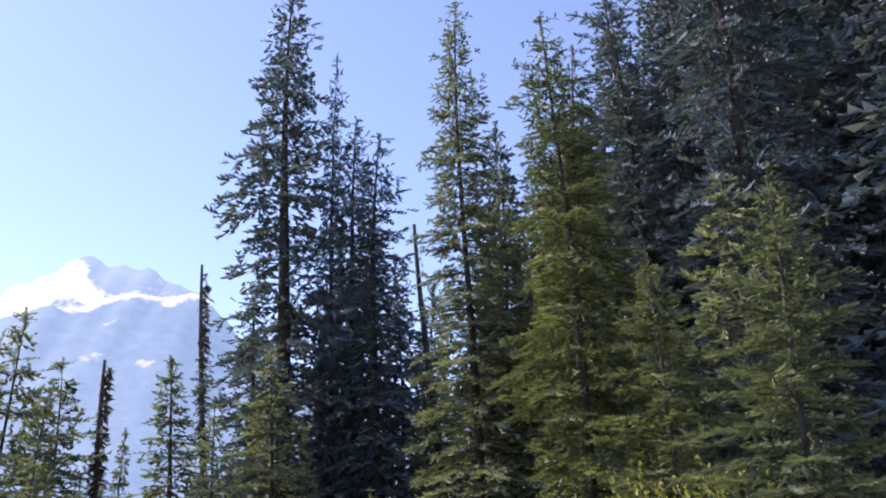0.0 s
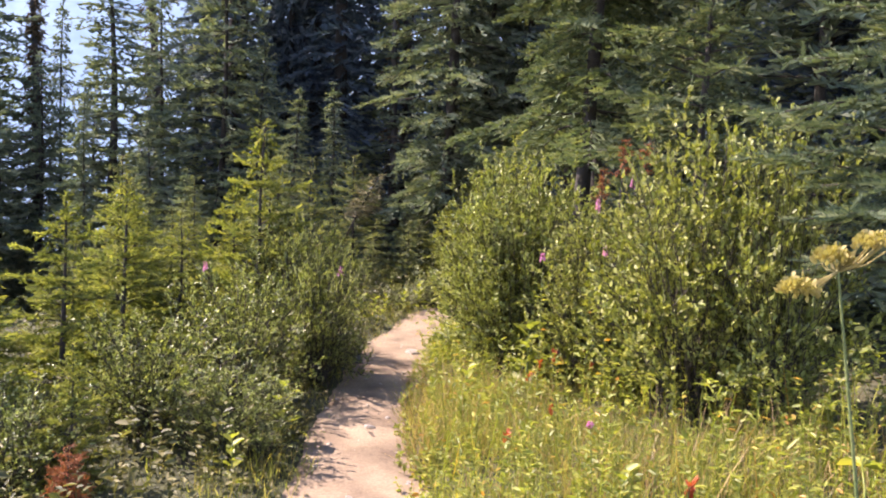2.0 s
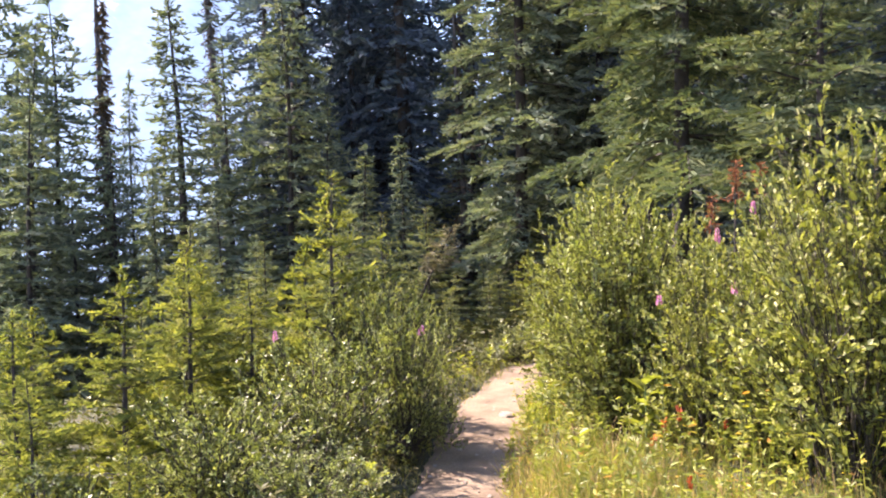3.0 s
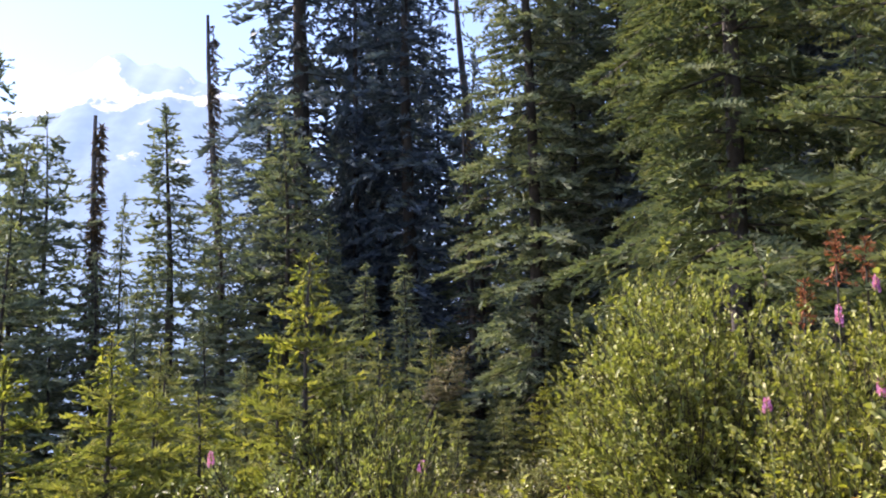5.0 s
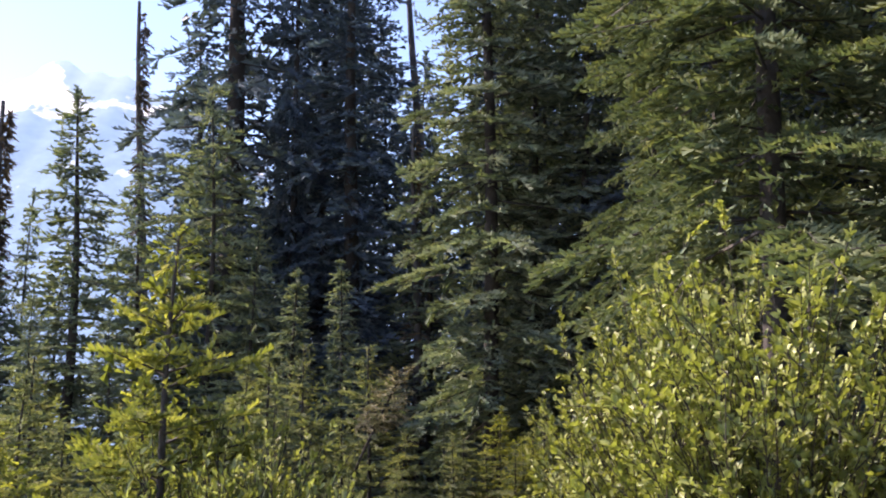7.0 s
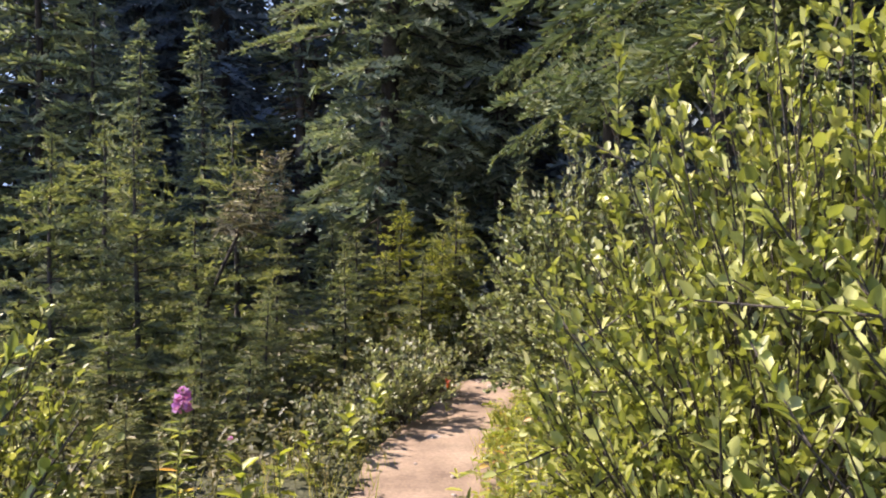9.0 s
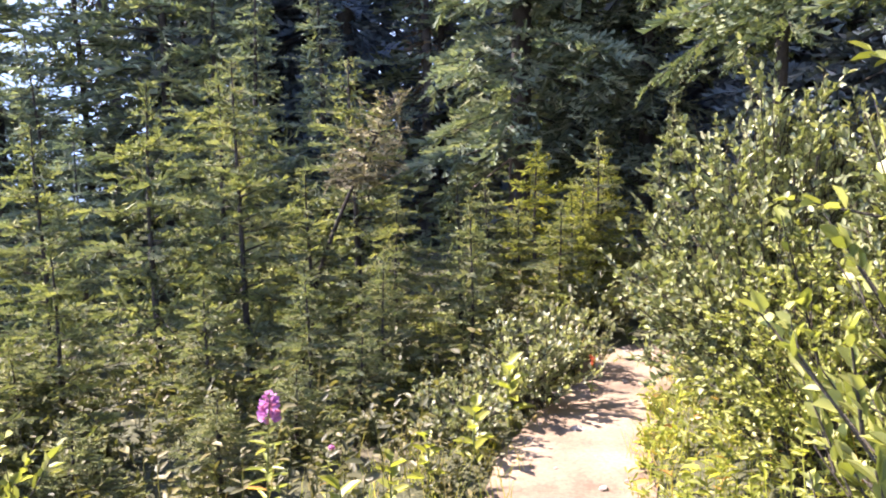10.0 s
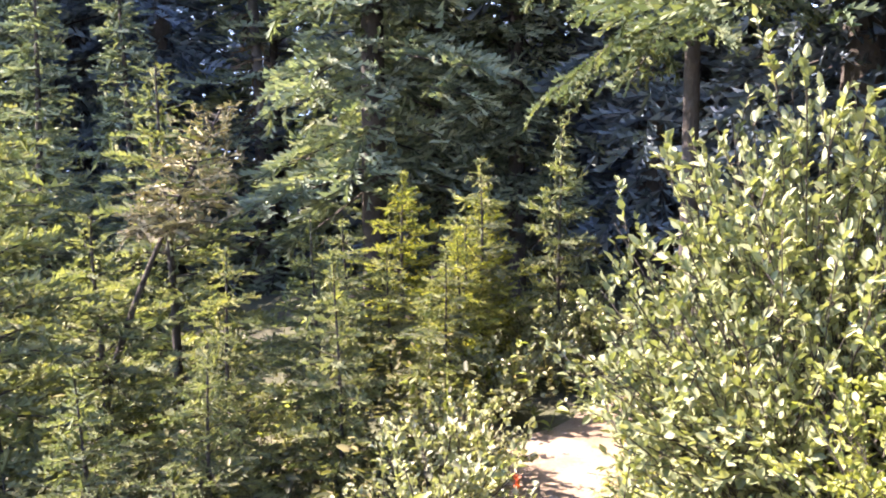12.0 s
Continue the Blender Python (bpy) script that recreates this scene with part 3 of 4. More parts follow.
# ---- dead standing trees ----
def dead_tree(rng, height, r0, twigs, reach, clothed=0.0):
    t = np.linspace(0, 1, 12)
    c = np.stack([0.01 * height * np.sin(t * 5), 0.01 * height * np.sin(t * 3 + 1), t * height], -1)
    trunk = tube(c, r0 * (1 - 0.75 * t) + 0.004, 8)
    limbs, tp, td = [], [], []
    for _ in range(twigs):
        u = rng.uniform(0.05, 0.98)
        az = rng.uniform(0, 6.283)
        L = reach * (1.15 - u) * rng.uniform(0.3, 1)
        h = np.array([math.cos(az), math.sin(az), 0])
        s = np.linspace(0, 1, 4)
        q = np.array([0, 0, u * height]) + h * (L * s)[:, None] + np.array([0, 0, 1.0]) * (-0.5 * L * s ** 1.5)[:, None]
        limbs.append(tube(q, np.linspace(0.012, 0.003, 4), 3))
        n = 10 if rng.random() < clothed else 3
        tp.append(q[0] + (q[-1] - q[0]) * rng.random((n, 1)))
        td.append(np.repeat((h + np.array([0, 0, -0.6]))[None], n, 0))
    p, d = np.concatenate(tp), np.concatenate(td)
    d = unit(d + rng.normal(0, 0.6, d.shape))
    l = rng.uniform(0.06, 0.2, len(p))
    return (quad_mesh("trunk", *trunk, DEADWOOD, True), quad_mesh("branchwood", *join(limbs), DEADWOOD), quad_mesh("dry_foliage", *needles(p, d, l, l * 0.16, rng), NEEDLE_SHAG))


def place_dead(meshes, x, y, top, height, label, lean=(0, 0)):
    e = new("dead_tree")
    part("trunk", meshes[0], e)
    part("branchwood", meshes[1], e, kind="stuff")
    part("dry_foliage", meshes[2], e, kind="stuff")
    z = gz(x, y) - 0.05
    s = (top - z) / height
    e.matrix_basis = pose(x, y, z, lean[0], lean[1], 0) @ Matrix.Scale(s, 4)
    return tagged(e, label, "tree", "dead trees")


place_dead(dead_tree(R(91), 9, 0.14, 520, 0.62, 0.85), -9.77, 23.5, 7.5, 9, "dead standing fir with a shaggy bare trunk")
place_dead(dead_tree(R(92), 14, 0.17, 520, 0.8, 0.75), -8.1, 28, 11.9, 14, "dead fir with a forked bare top", (0, -2))
place_dead(dead_tree(R(93), 13, 0.2, 40, 0.5), -0.5, 27, 12.7, 13, "leaning broken bare trunk", (0, -3))
place_dead(dead_tree(R(94), 8, 0.12, 160, 0.7, 0.2), -0.9, 22.0, 6.5, 8, "dead fir with dry drooping twigs")


# ---- shrubs ----
def shrub(rng, radius, height, stems, count, leaf_l, leaf_w, material, open_base=0.15, squash=1.0):
    """A many-stemmed shrub: stems from the root, shoots, and leaves set round the shoots."""
    st, lp, ld = [], [], []
    per = max(4, count // (stems * 9))
    for i in range(stems):
        az = rng.uniform(0, 6.283)
        th = math.acos(rng.uniform(0.0, 1.0))
        rr = rng.uniform(0.82, 1.08)
        tip = np.array([radius * math.sin(th) * math.cos(az), radius * squash * math.sin(th) * math.sin(az), height * (0.06 + 0.94 * math.cos(th) ** 0.6)]) * rr
        b = np.array([rng.normal(0, 0.13 * radius), rng.normal(0, 0.13 * radius), 0])
        mid = b * 0.5 + tip * 0.45 + np.array([0, 0, 0.14 * height])
        s = np.linspace(0, 1, 7)[:, None]
        c = b * (1 - s) ** 2 + 2 * mid * s * (1 - s) + tip * s * s
        st.append(tube(c[[0, 2, 4, 6]], np.linspace(0.0045, 0.0016, 4), 3))
        for k in range(9):
            s0 = rng.uniform(0.25, 0.98)
            o = np.array([np.interp(s0, s[:, 0], c[:, a]) for a in range(3)])
            out = unit(tip - np.array([0, 0, height * 0.3]))
            dr = unit(out * 0.7 + rng.normal(0, 0.5, 3) + np.array([0, 0, 0.65]))
            L = radius * rng.uniform(0.14, 0.36)
            e = o + dr * L
            st.append(tube(np.stack([o, e]), [0.003, 0.0012], 3))
            q = rng.uniform(0.05, 1.0, per)[:, None]
            lp.append(o + dr * L * q)
            ld.append(np.repeat(dr[None], per, 0))
    p, d = np.concatenate(lp), np.concatenate(ld)
    n = len(p)
    ok = p[:, 2] > 0.03
    side = rng.normal(0, 1, (n, 3))
    d = unit(d * 0.9 + unit(side) * 0.78 + np.array([0, 0, 0.15]))
    l = leaf_l * rng.uniform(0.55, 1.2, n)
    v, f = leaves(p[ok], d[ok], unit(np.array([0, 0, 1.0]) + rng.normal(0, 0.5, (n, 3)))[ok], l[ok], (leaf_w / leaf_l * l * rng.uniform(0.8, 1.2, n))[ok])
    return quad_mesh("stemwood", *join(st), STEM), quad_mesh("foliage", v, f, material)


def place_shrub(meshes, name, label, group, x, y, spin=0, s=1.0, sz=None):
    e = new(name)
    part("stemwood", meshes[0], e, kind="stuff")
    part("foliage", meshes[1], e, kind="stuff")
    e.matrix_basis = pose(x, y, gz(x, y) - 0.02, 0, 0, spin) @ Matrix.Diagonal((s, s, sz or s, 1))
    return tagged(e, label, "shrub", group)


SHRUBS = "willow shrubs along the path"
W1 = shrub(R(101), 0.66, 1.72, 210, 36000, 0.031, 0.0094, WILLOW)
W5 = shrub(R(105), 0.66, 1.72, 110, 11500, 0.040, 0.0115, WILLOW)
W2 = shrub(R(102), 0.70, 1.50, 210, 31000, 0.037, 0.0108, WILLOW_GREY)
W3 = shrub(R(103), 0.55, 1.1, 100, 9000, 0.030, 0.0072, HEATH)
W4 = shrub(R(104), 0.36, 0.5, 40, 3200, 0.034, 0.011, WILLOW_PALE)
place_shrub(W1, "willow_shrub", "tall leafy willow shrub with glossy yellow-green leaves", SHRUBS, 0.64, 8.3)
place_shrub(W2, "willow_shrub", "round willow shrub with pale grey-green leaves at the bend", SHRUBS, 1.05, 12.2)
place_shrub(W2, "willow_shrub", "round willow shrub with pale grey-green leaves at the bend", SHRUBS, 1.6, 11.3, 130, 0.95)
for x, y, a, q, h in [(1.85, 6.35, 10, 0.8, 1.05), (1.35, 7.15, 170, 0.7, 0.8), (1.02, 7.5, 60, 0.66, 0.78)]:
    place_shrub(W5, "willow_shrub", "bright green willow shrub among the young firs", SHRUBS, x, y, a, q, h)
place_shrub(W5, "willow_shrub", "low willow shrub between taller ones", SHRUBS, 0.98, 11.4, 40, 0.72, 0.55)
place_shrub(W5, "willow_shrub", "tall leafy willow shrub behind the path edge", SHRUBS, 1.5, 8.3, 200, 0.85)
place_shrub(W5, "willow_shrub", "upright bright green willow shrub in the meadow", SHRUBS, 1.45, 6.6, 80, 0.9, 1.06)
place_shrub(W1, "willow_shrub", "tall leafy willow shrub with glossy yellow-green leaves", SHRUBS, 0.54, 9.08, 110, 0.92, 1.05)
place_shrub(W5, "willow_shrub", "tall leafy willow shrub leaning towards the path", SHRUBS, 0.64, 9.5, 15, 0.8, 1.0)
place_shrub(W5, "willow_shrub", "broad bright-leaved willow shrub on the downhill side", SHRUBS, -1.32, 9.5, 290, 0.72, 0.68)
t_low = "low dense willow shrub on the downhill side"
for x, y, a, q, h in [(-1.2, 8.7, 0, 0.95, 1.22), (-1.4, 7.7, 60, 1.0, 0.95), (-0.9, 8.3, 250, 0.75, 1.05), (-1.8, 6.9, 160, 1.0, 0.8), (-1.2, 6.6, 220, 0.75, 0.55), (-2.2, 5.9, 20, 0.9, 0.65), (-2.9, 9.9, 10, 1.0, 0.8)]:
    place_shrub(W3, "willow_shrub", t_low, SHRUBS, x, y, a, q, h)
for x, y, a, q in [(0.0, 12.85, 0, 1.0), (0.22, 13.5, 90, 0.9), (-0.35, 12.3, 200, 0.7), (0.62, 14.45, 30, 0.9), (1.15, 15.35, 150, 1.1), (1.7, 15.7, 280, 1.0)]:
    place_shrub(W4, "leafy_bush", "knee-high pale green leafy bush at the path edge", "low bushes at the path edge", x, y, a, q)


# ---- ground cover ----
def spread(rng, n, lo, hi, y0, y1, power=1.0):
    """Places beside the path, lo to hi metres from its middle."""
    y = rng.uniform(y0, y1, n)
    x = trail_x(y) + lo + (hi - lo) * rng.random(n) ** power
    return np.stack([x, y, ground_z(x, y)], -1)


def grass_mesh(rng, spots, blades, lmin, lmax):
    """Slim blades, each bending over towards its tip."""
    p = np.repeat(spots, blades, 0)
    n = len(p)
    p = p + np.stack([rng.normal(0, 0.03, n), rng.normal(0, 0.03, n), np.zeros(n) - 0.01], -1)
    d = unit(np.stack([rng.normal(0, 0.30, n), rng.normal(0, 0.30, n), np.ones(n)], -1))
    az = rng.uniform(0, 6.283, n)
    over = np.stack([np.cos(az), np.sin(az), np.zeros(n)], -1)
    s = unit(np.cross(d, over) + rng.normal(0, 0.25, (n, 3)))
    l = (rng.uniform(lmin, lmax, n) * np.clip(0.85 + 0.75 * wave(p[:, 0] * 2.1, p[:, 1] * 2.1), 0.3, 1.5))[:, None]
    w = rng.uniform(0.0012, 0.0026, n)[:, None]
    bow = rng.uniform(0.1, 0.75, n)[:, None]
    mid = p + d * l * 0.55 + over * l * bow * 0.22
    tip = p + d * l * (1 - 0.25 * bow) + over * l * bow * 0.75
    v = np.stack([p - s * w, p + s * w, mid - s * w * 0.9, mid + s * w * 0.9, tip - s * w * 0.15, tip + s * w * 0.15], 1)
    f = np.array([[0, 1, 3, 2], [2, 3, 5, 4]])[None] + np.arange(n)[:, None, None] * 6
    return v.reshape(-1, 3), f.reshape(-1, 4)


def herb_mesh(rng, spots, hmin, hmax, per, leaf, slim):
    n = len(spots)
    h = rng.uniform(hmin, hmax, n)
    tilt = np.stack([rng.normal(0, 0.22, n), rng.normal(0, 0.22, n), np.ones(n)], -1)
    stem = leaves(spots, unit(tilt), unit(rng.normal(0, 1, (n, 3))), h, np.full(n, 0.0022), 0.3, 0.02)
    q = rng.uniform(0.15, 1.0, (n, per))
    p = (spots[:, None] + tilt[:, None] * (h[:, None] * q)[..., None]).reshape(-1, 3)
    m = len(p)
    d = unit(rng.normal(0, 1, (m, 3)) * np.array([1, 1, 0.25]) + np.array([0, 0, 0.45]))
    l = leaf * rng.uniform(0.5, 1.25, m) * np.repeat(rng.uniform(0.7, 1.3, n), per)
    lf = leaves(p, d, unit(np.array([0, 0, 1.0]) + rng.normal(0, 0.35, (m, 3))), l, l * rng.uniform(0.7, 1.3, m) * slim, 0.3, 0.2)
    return join([stem, lf])


def cover(name, vf, material, label):
    return tagged(new(name, quad_mesh(name, *vf, material)), label, "plants", kind="stuff")


r = R(201)
cover("meadow_grass", join([grass_mesh(r, spread(r, 2100, 0.42, 2.6, 2.0, 8.0, 1.2), 10, 0.10, 0.32), grass_mesh(r, spread(r, 420, 0.26, 0.8, 5.0, 14.0), 7, 0.06, 0.18)]), GRASS, "tangled sunlit meadow grass, partly dried yellow")
cover("dry_meadow_grass", grass_mesh(r, spread(r, 1000, 0.3, 2.6, 2.0, 9.0, 1.2), 6, 0.12, 0.4), DRYGRASS, "withered tan grass stalks among the green meadow")
cover("meadow_herbs", join([herb_mesh(r, spread(r, 1800, 0.4, 3.4, 1.0, 11.5, 1.2), 0.12, 0.36, 12, 0.036, 0.16), herb_mesh(r, spread(r, 850, 0.45, 2.5, 3.0, 10.0), 0.25, 0.6, 16, 0.044, 0.15), herb_mesh(r, spread(r, 350, 0.24, 0.5, 5.0, 14.5), 0.05, 0.16, 9, 0.04, 0.22), herb_mesh(r, spread(r, 600, 0.36, 1.5, 8.6, 14.0), 0.15, 0.5, 13, 0.05, 0.17)]), HERB, "leafy yellow-green meadow herbs beside the path")
cover("open_grass", grass_mesh(r, np.concatenate([spread(r, 1300, 0.5, 9.0, -6.0, 7.0, 1.8), spread(r, 1300, -9.0, -0.5, -6.0, 12.0, 0.6)]), 6, 0.1, 0.3), GRASS, "thin meadow grass on the open slope")
cover("verge_grass", join([grass_mesh(r, spread(r, 620, -0.85, -0.25, 4.0, 14.0), 7, 0.05, 0.17), grass_mesh(r, spread(r, 260, 0.24, 0.42, 4.0, 14.0), 8, 0.04, 0.13)]), GRASS, "short dry grass along the path edge")
cover("undergrowth", join([herb_mesh(r, spread(r, 2500, -4.5, -0.55, 4.5, 15.0, 1.0), 0.12, 0.5, 11, 0.046, 0.22), herb_mesh(r, spread(r, 300, -0.55, -0.34, 5.0, 14.0), 0.04, 0.14, 9, 0.035, 0.25)]), UNDER, "dense low undergrowth of small-leaved plants")
cover("forest_undergrowth", herb_mesh(r, np.concatenate([spread(r, 1100, -9, 5, 14.0, 22.0), spread(r, 500, 2.5, 6.0, 6.0, 14.0)]), 0.15, 0.5, 8, 0.08, 0.22), HEATH, "shaded undergrowth between the firs")


# ---- single flowers and broad-leaved plants ----
def fireweed(rng, height, bloom, petal=0.019, m=60):
    t = np.linspace(0, 1, 6)
    c = np.stack([0.05 * height * t * t, 0.02 * np.sin(t * 4), height * t], -1)
    stem = tube(c, np.linspace(0.004, 0.002, 6), 5)
    n = 34
    q = np.sort(rng.uniform(0.12, 0.8, n))
    p = np.stack([np.interp(q, t, c[:, i]) for i in range(3)], -1)
    az = np.arange(n) * 2.4
    d = unit(np.stack([np.cos(az), np.sin(az), np.full(n, 0.35)], -1))
    lf = leaves(p, d, np.repeat(np.array([[0, 0, 1.0]]), n, 0), np.interp(q, [0, 1], [0.11, 0.06]), np.full(n, 0.009), 0.3, 0.25)
    q = 1 - bloom / height * rng.random(m)
    p = np.stack([np.interp(q, t, c[:, i]) for i in range(3)], -1)
    az = rng.uniform(0, 6.283, m)
    d = unit(np.stack([np.cos(az), np.sin(az), rng.uniform(-0.1, 0.7, m)], -1))
    w = np.interp((1 - q) * height / bloom, [0, 0.25, 1], [0.25, 0.7, 1.0])
    pt = leaves(p + d * (0.012 * w)[:, None], d, unit(rng.normal(0, 1, (m, 3))), petal * w + 0.003, petal * 0.37 * w + 0.001, 0.3, 0.2)
    return quad_mesh("stem", *stem, GREENSTEM, True), quad_mesh("foliage", *lf, HERB), quad_mesh("flower_spike", *pt, PINK)


def flower_thing(name, meshes, names, label, category, group, x, y, spin, s, sz=None):
    e = new(name)
    for nm, me in zip(names, meshes):
        part(nm, me, e, kind="stuff" if nm in ("foliage", "needles") else "")
    e.matrix_basis = pose(x, y, gz(x, y) - 0.01, 0, 0, spin) @ Matrix.Diagonal((s, s, sz or s, 1))
    return tagged(e, label, category, group)


FW = [fireweed(R(301), 1.0, 0.062), fireweed(R(302), 1.0, 0.045)]
FW_FULL = fireweed(R(303), 0.75, 0.13, 0.034, 90)
for i, (x, y, top) in enumerate([(-1.03, 11.15, 0.62), (-0.85, 11.35, 0.34), (0.97, 7.2, 1.6), (0.62, 6.95, 1.25), (1.0, 6.9, 1.32), (0.62, 5.3, 0.68), (-1.62, 7.55, 1.02), (1.25, 7.6, 1.75)]):
    h = top - gz(x, y)
    flower_thing("fireweed", FW_FULL if i == 0 else FW[i % 2], ("stem", "foliage", "flower_spike"), "fireweed stalk with a spike of magenta flowers", "flower", "fireweed plants", x, y, 50 * i, 1.0 if i == 0 else min(0.62, h + 0.15), h / 0.75 if i == 0 else h)


def paintbrush(rng):
    stem = tube(np.array([[0, 0, 0], [0.01, 0, 0.15], [0.0, 0.01, 0.3]]), [0.003, 0.0025, 0.002], 5)
    n = 14
    p = np.stack([np.zeros(n), np.zeros(n), rng.uniform(0.04, 0.24, n)], -1)
    d = unit(np.stack([rng.normal(0, 1, n), rng.normal(0, 1, n), np.full(n, 0.9)], -1))
    lf = leaves(p, d, unit(rng.normal(0, 1, (n, 3))), np.full(n, 0.05), np.full(n, 0.005))
    n = 26
    p = np.stack([np.zeros(n), np.zeros(n), rng.uniform(0.24, 0.31, n)], -1)
    d = unit(np.stack([rng.normal(0, 0.5, n), rng.normal(0, 0.5, n), np.ones(n)], -1))
    br = leaves(p, d, unit(rng.normal(0, 1, (n, 3))), np.full(n, 0.032), np.full(n, 0.006))
    return quad_mesh("stem", *stem, GREENSTEM, True), quad_mesh("foliage", *lf, HERB), quad_mesh("flower_head", *br, RED)


PB = paintbrush(R(311))
for i, (x, y, s) in enumerate([(0.78, 4.55, 1.2), (0.70, 4.45, 1.1), (0.9, 4.8, 1.3), (0.32, 5.9, 1.0), (0.36, 13.0, 0.8), (1.0, 7.2, 0.9), (0.62, 6.4, 0.9), (0.66, 7.2, 1.15), (0.58, 7.08, 1.0), (0.77, 7.3, 1.2), (1.05, 4.3, 1.2)]):
    flower_thing("paintbrush", PB, ("stem", "foliage", "flower_head"), "paintbrush flower with orange-red bracts", "flower", "paintbrush flowers", x, y, 70 * i, s)


def leafy_plant(rng, n, leaf, height, slim):
    """An upright stalk with broad leaves, each one a part."""
    stem = tube(np.array([[0, 0, 0], [0.005, 0.01, height * 0.5], [0.0, 0.0, height]]), [0.006, 0.005, 0.003], 6)
    out = [quad_mesh("stem", *stem, GREENSTEM, True)]
    for i in range(n):
        q = (i + 1) / n
        az = i * 2.4
        d = unit(np.array([[math.cos(az), math.sin(az), 0.25 + 0.9 * q]]))
        out.append(quad_mesh("leaf", *leaves(np.array([[0, 0, height * q]]), d, np.array([[0, 0, 1.0]]) + rng.normal(0, 0.15, (1, 3)), leaf * (1.1 - 0.4 * q), leaf * slim, 0.4, 0.3), HERB))
    return out


LP = leafy_plant(R(321), 11, 0.12, 0.3, 0.22)
for i, (x, y, s) in enumerate([(0.63, 7.6, 1.6), (0.2, 7.35, 1.1), (-0.12, 12.5, 1.1), (-0.3, 12.0, 0.9), (-0.62, 11.4, 0.8), (-0.75, 11.0, 1.0), (-0.5, 11.7, 0.8), (-0.95, 6.9, 1.2), (-1.1, 6.1, 0.9), (0.75, 5.2, 1.0), (-1.25, 8.0, 1.4)]):
    flower_thing("leafy_plant", LP, ["stem"] + ["leaf"] * 11, "upright herb with broad bright green leaves", "plant", "broad-leaved herbs", x, y, 47 * i, s)


def cow_parsnip(rng):
    c = np.array([[0, 0, 0], [0.03, 0.02, 0.4], [0.0, 0.05, 0.85], [-0.10, 0.05, 1.22]])
    parts_ = [("stem", quad_mesh("stem", *tube(c, [0.007, 0.006, 0.0045, 0.003], 7), GREENSTEM, True))]
    for k in range(3):
        o = c[-1] + np.array([(-0.09, 0.0, 0.07)[k], (0.0, 0.03, -0.02)[k], (-0.05, 0.0, 0.03)[k]])
        m = 260
        a, rr = rng.uniform(0, 6.283, m), 0.042 * np.sqrt(rng.random(m))
        p = o + np.stack([rr * np.cos(a), rr * np.sin(a), 0.03 - rr * rr * 9 + rng.normal(0, 0.004, m)], -1)
        d = unit(np.stack([np.cos(a), np.sin(a), rng.uniform(0.2, 1.0, m)], -1))
        fl = leaves(p, d, unit(rng.normal(0, 1, (m, 3))), np.full(m, 0.013), np.full(m, 0.005))
        rays = [tube(np.stack([c[-1], (c[-1] + q) / 2 - np.array([0, 0, 0.01]), q]), [0.002, 0.0015, 0.001], 3) for q in p[::20]]
        parts_.append(("umbel", quad_mesh("umbel", *join([fl] + rays), YELLOW)))
    for k in range(7):
        az = k * 2.3
        q = 0.12 + 0.12 * k
        d = unit(np.array([[math.cos(az), math.sin(az), 0.4]]))
        lobes = []
        for j in (-0.9, -0.45, 0, 0.45, 0.9):
            h = np.array([[math.cos(az + j), math.sin(az + j), 0.1]])
            lobes.append(leaves(np.array([[0, 0, q]]) + d * 0.14, unit(h), np.array([[0, 0, 1.0]]), 0.085 - 0.02 * abs(j), 0.018, 0.4, 0.3))
        stalk = tube(np.stack([[0, 0, q - 0.05], np.array([0, 0, q]) + d[0] * 0.07, np.array([0, 0, q]) + d[0] * 0.15]), [0.004, 0.003, 0.002], 4)
        parts_.append(("leaf", quad_mesh("leaf", *join(lobes + [stalk]), HERB)))
    return parts_


cp = cow_parsnip(R(331))
flower_thing("cow_parsnip", [m for n, m in cp], [n for n, m in cp], "tall cow parsnip with drooping yellowed flower umbels", "plant", "", 0.69, 3.2, 0, 0.82, 1.2)

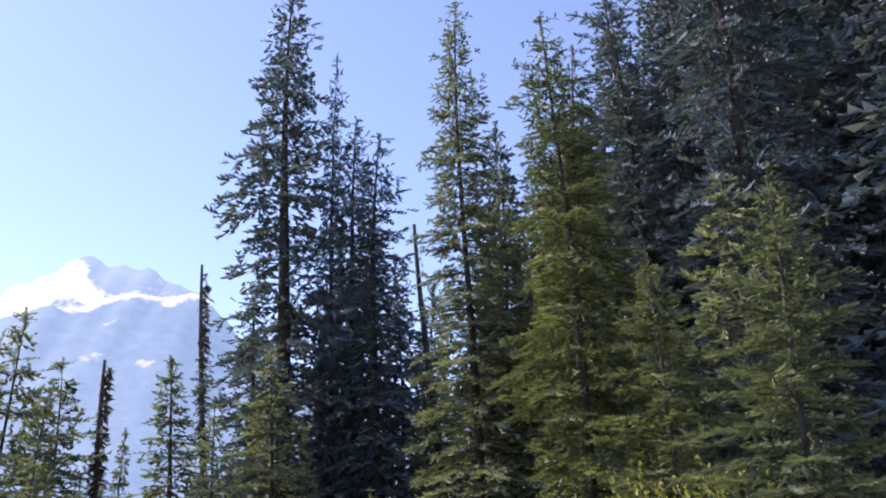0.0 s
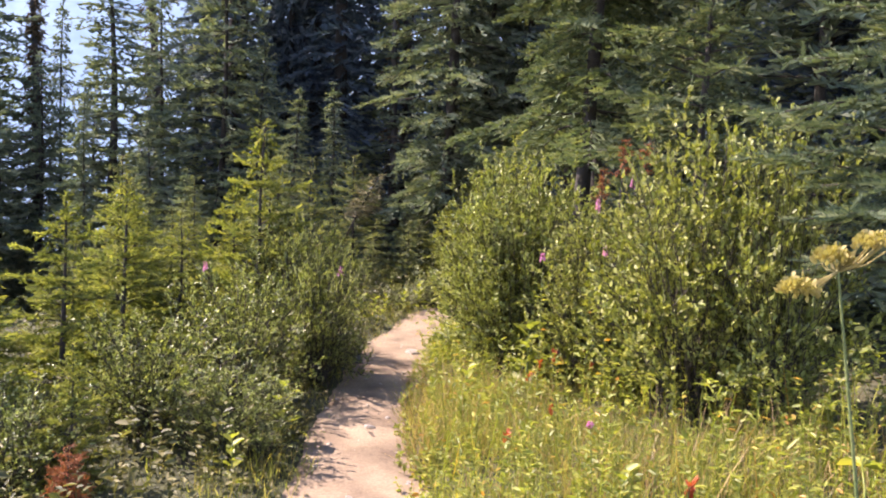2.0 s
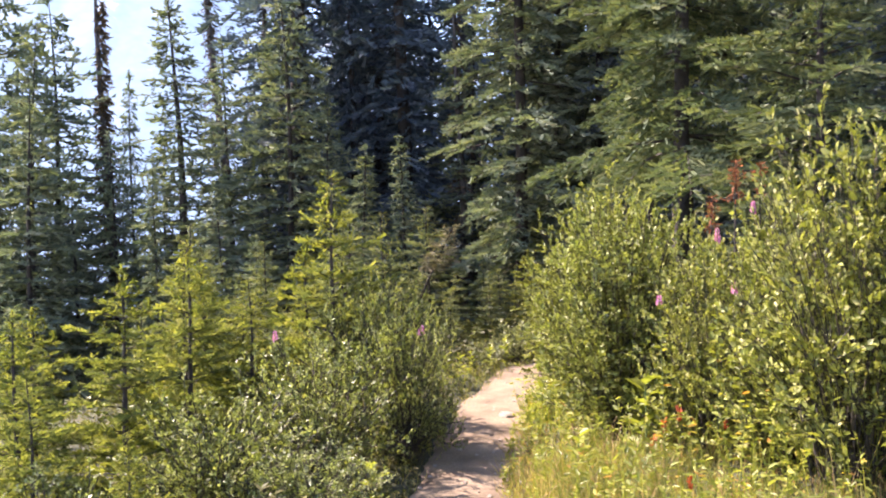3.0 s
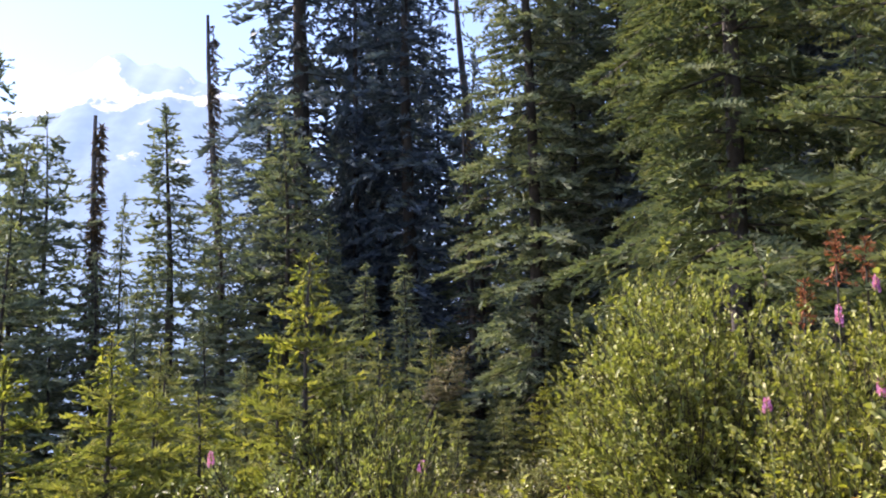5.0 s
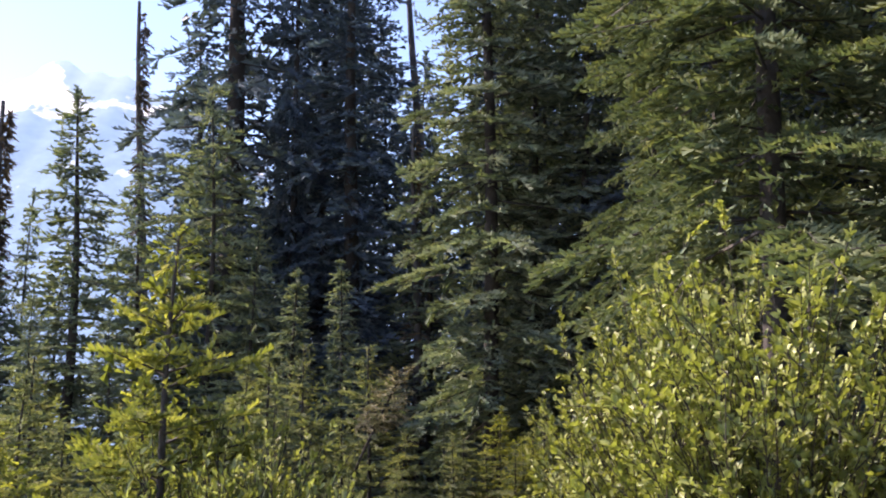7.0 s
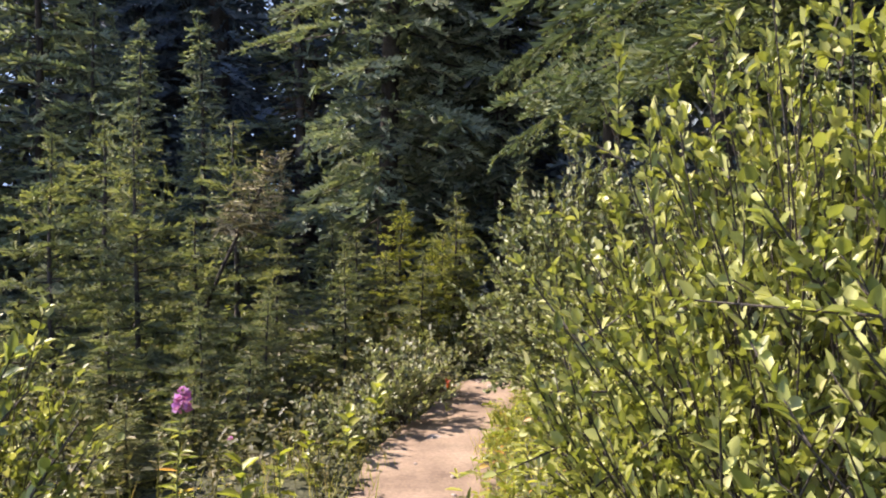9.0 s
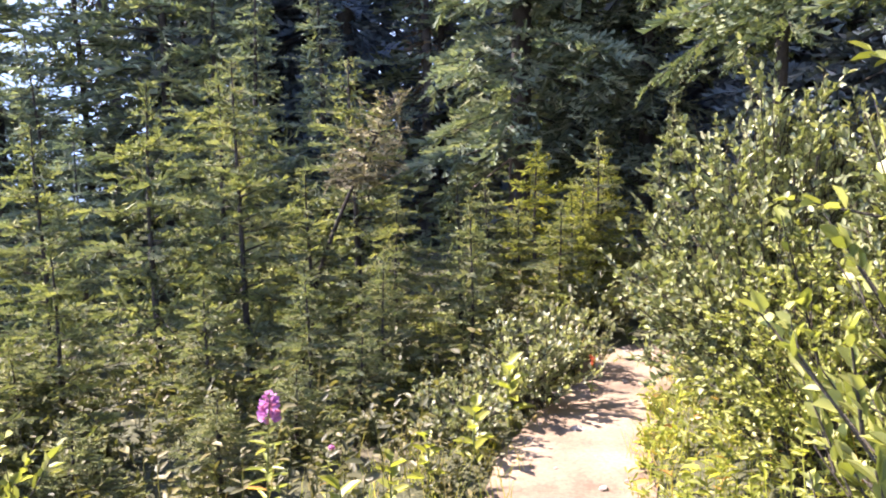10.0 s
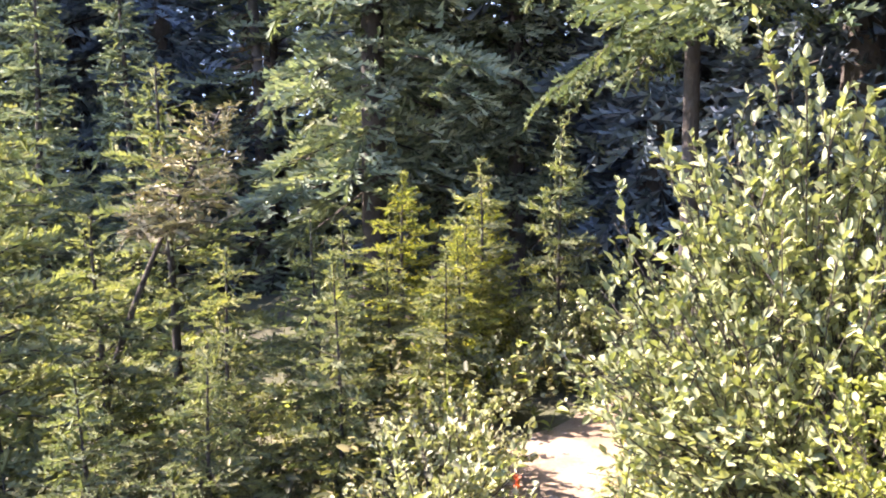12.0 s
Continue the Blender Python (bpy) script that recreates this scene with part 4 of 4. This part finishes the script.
# rusty young firs and the dead, bent top
RUST = conifer(R(341), 1.0, 0.3, 9, 5, NEEDLE_RUST, 0.07, 0.018, 0.04, base=0.45, power=0.4, cap=700, inner=120)
for x, y, top in [(-1.66, 5.35, 0.42)]:
    plant(RUST, "dead_young_fir", "small dead fir with rust-red needles", "rust-red dead firs", x, y, top, 1.0, 30, 0.8)
RUST_TOP = conifer(R(343), 1.4, 0.13, 6, 3, NEEDLE_RUST, 0.05, 0.013, 0.04, base=0.86, power=0.3, droop=0.6, cap=160, inner=6)
for x, y, top in [(1.22, 8.3, 1.8), (1.34, 8.15, 2.03), (1.55, 8.3, 2.02)]:
    plant(RUST_TOP, "dead_young_fir", "thin dead fir with a rust-red top", "rust-red dead firs", x, y, top, 1.4, 130 * x, 0.6)
BENT = conifer(R(342), 1.75, 0.30, 16, 4, NEEDLE_DRY, 0.075, 0.015, 0.05, base=0.68, power=0.35, droop=0.5, cap=600, lean=0.62, inner=40, girth=0.8)
plant(BENT, "dead_topped_fir", "dead fir stem with a dry grey, bent-over top", "", -1.46, 14.15, 1.62, 1.75, 0, 1.0)
plant(YOUNG[1], "young_fir", "young green fir growing round a dead bent stem", SAPS, -1.36, 14.1, 1.12, 2.2, 200, 1.25)


# ---- stones on the path ----
def stone(rng, size):
    bm = bmesh.new()
    bmesh.ops.create_icosphere(bm, subdivisions=2, radius=size)
    off = Vector(rng.uniform(0, 50, 3))
    for v in bm.verts:
        v.co *= 1 + 0.45 * noise.noise(v.co / size * 1.1 + off)
        v.co.z *= 0.55
    me = bpy.data.meshes.new("stone")
    bm.to_mesh(me)
    bm.free()
    me.materials.append(ROCK)
    return me


rs = R(401)
ST = [stone(rs, 1.0) for _ in range(5)]
for i in range(110):
    y = rs.uniform(4.5, 15)
    x = float(trail_x(y)) + rs.uniform(-0.36, 0.36)
    s = rs.uniform(0.008, 0.022)
    if i == 0:
        x, y, s = -0.17, 9.67, 0.075
    if i in (1, 2, 3, 4):
        s = rs.uniform(0.03, 0.045)
    e = new("stone", ST[i % 5])
    e.matrix_basis = pose(x, y, max(gz(x, y), -0.03 - 0.05 * max(0, y - 12)) + 0.022, 0, 0, rs.uniform(0, 360)) @ Matrix.Scale(s, 4)
    tagged(e, "half-buried grey-brown stone in the dirt path", "stone", "stones on the path")
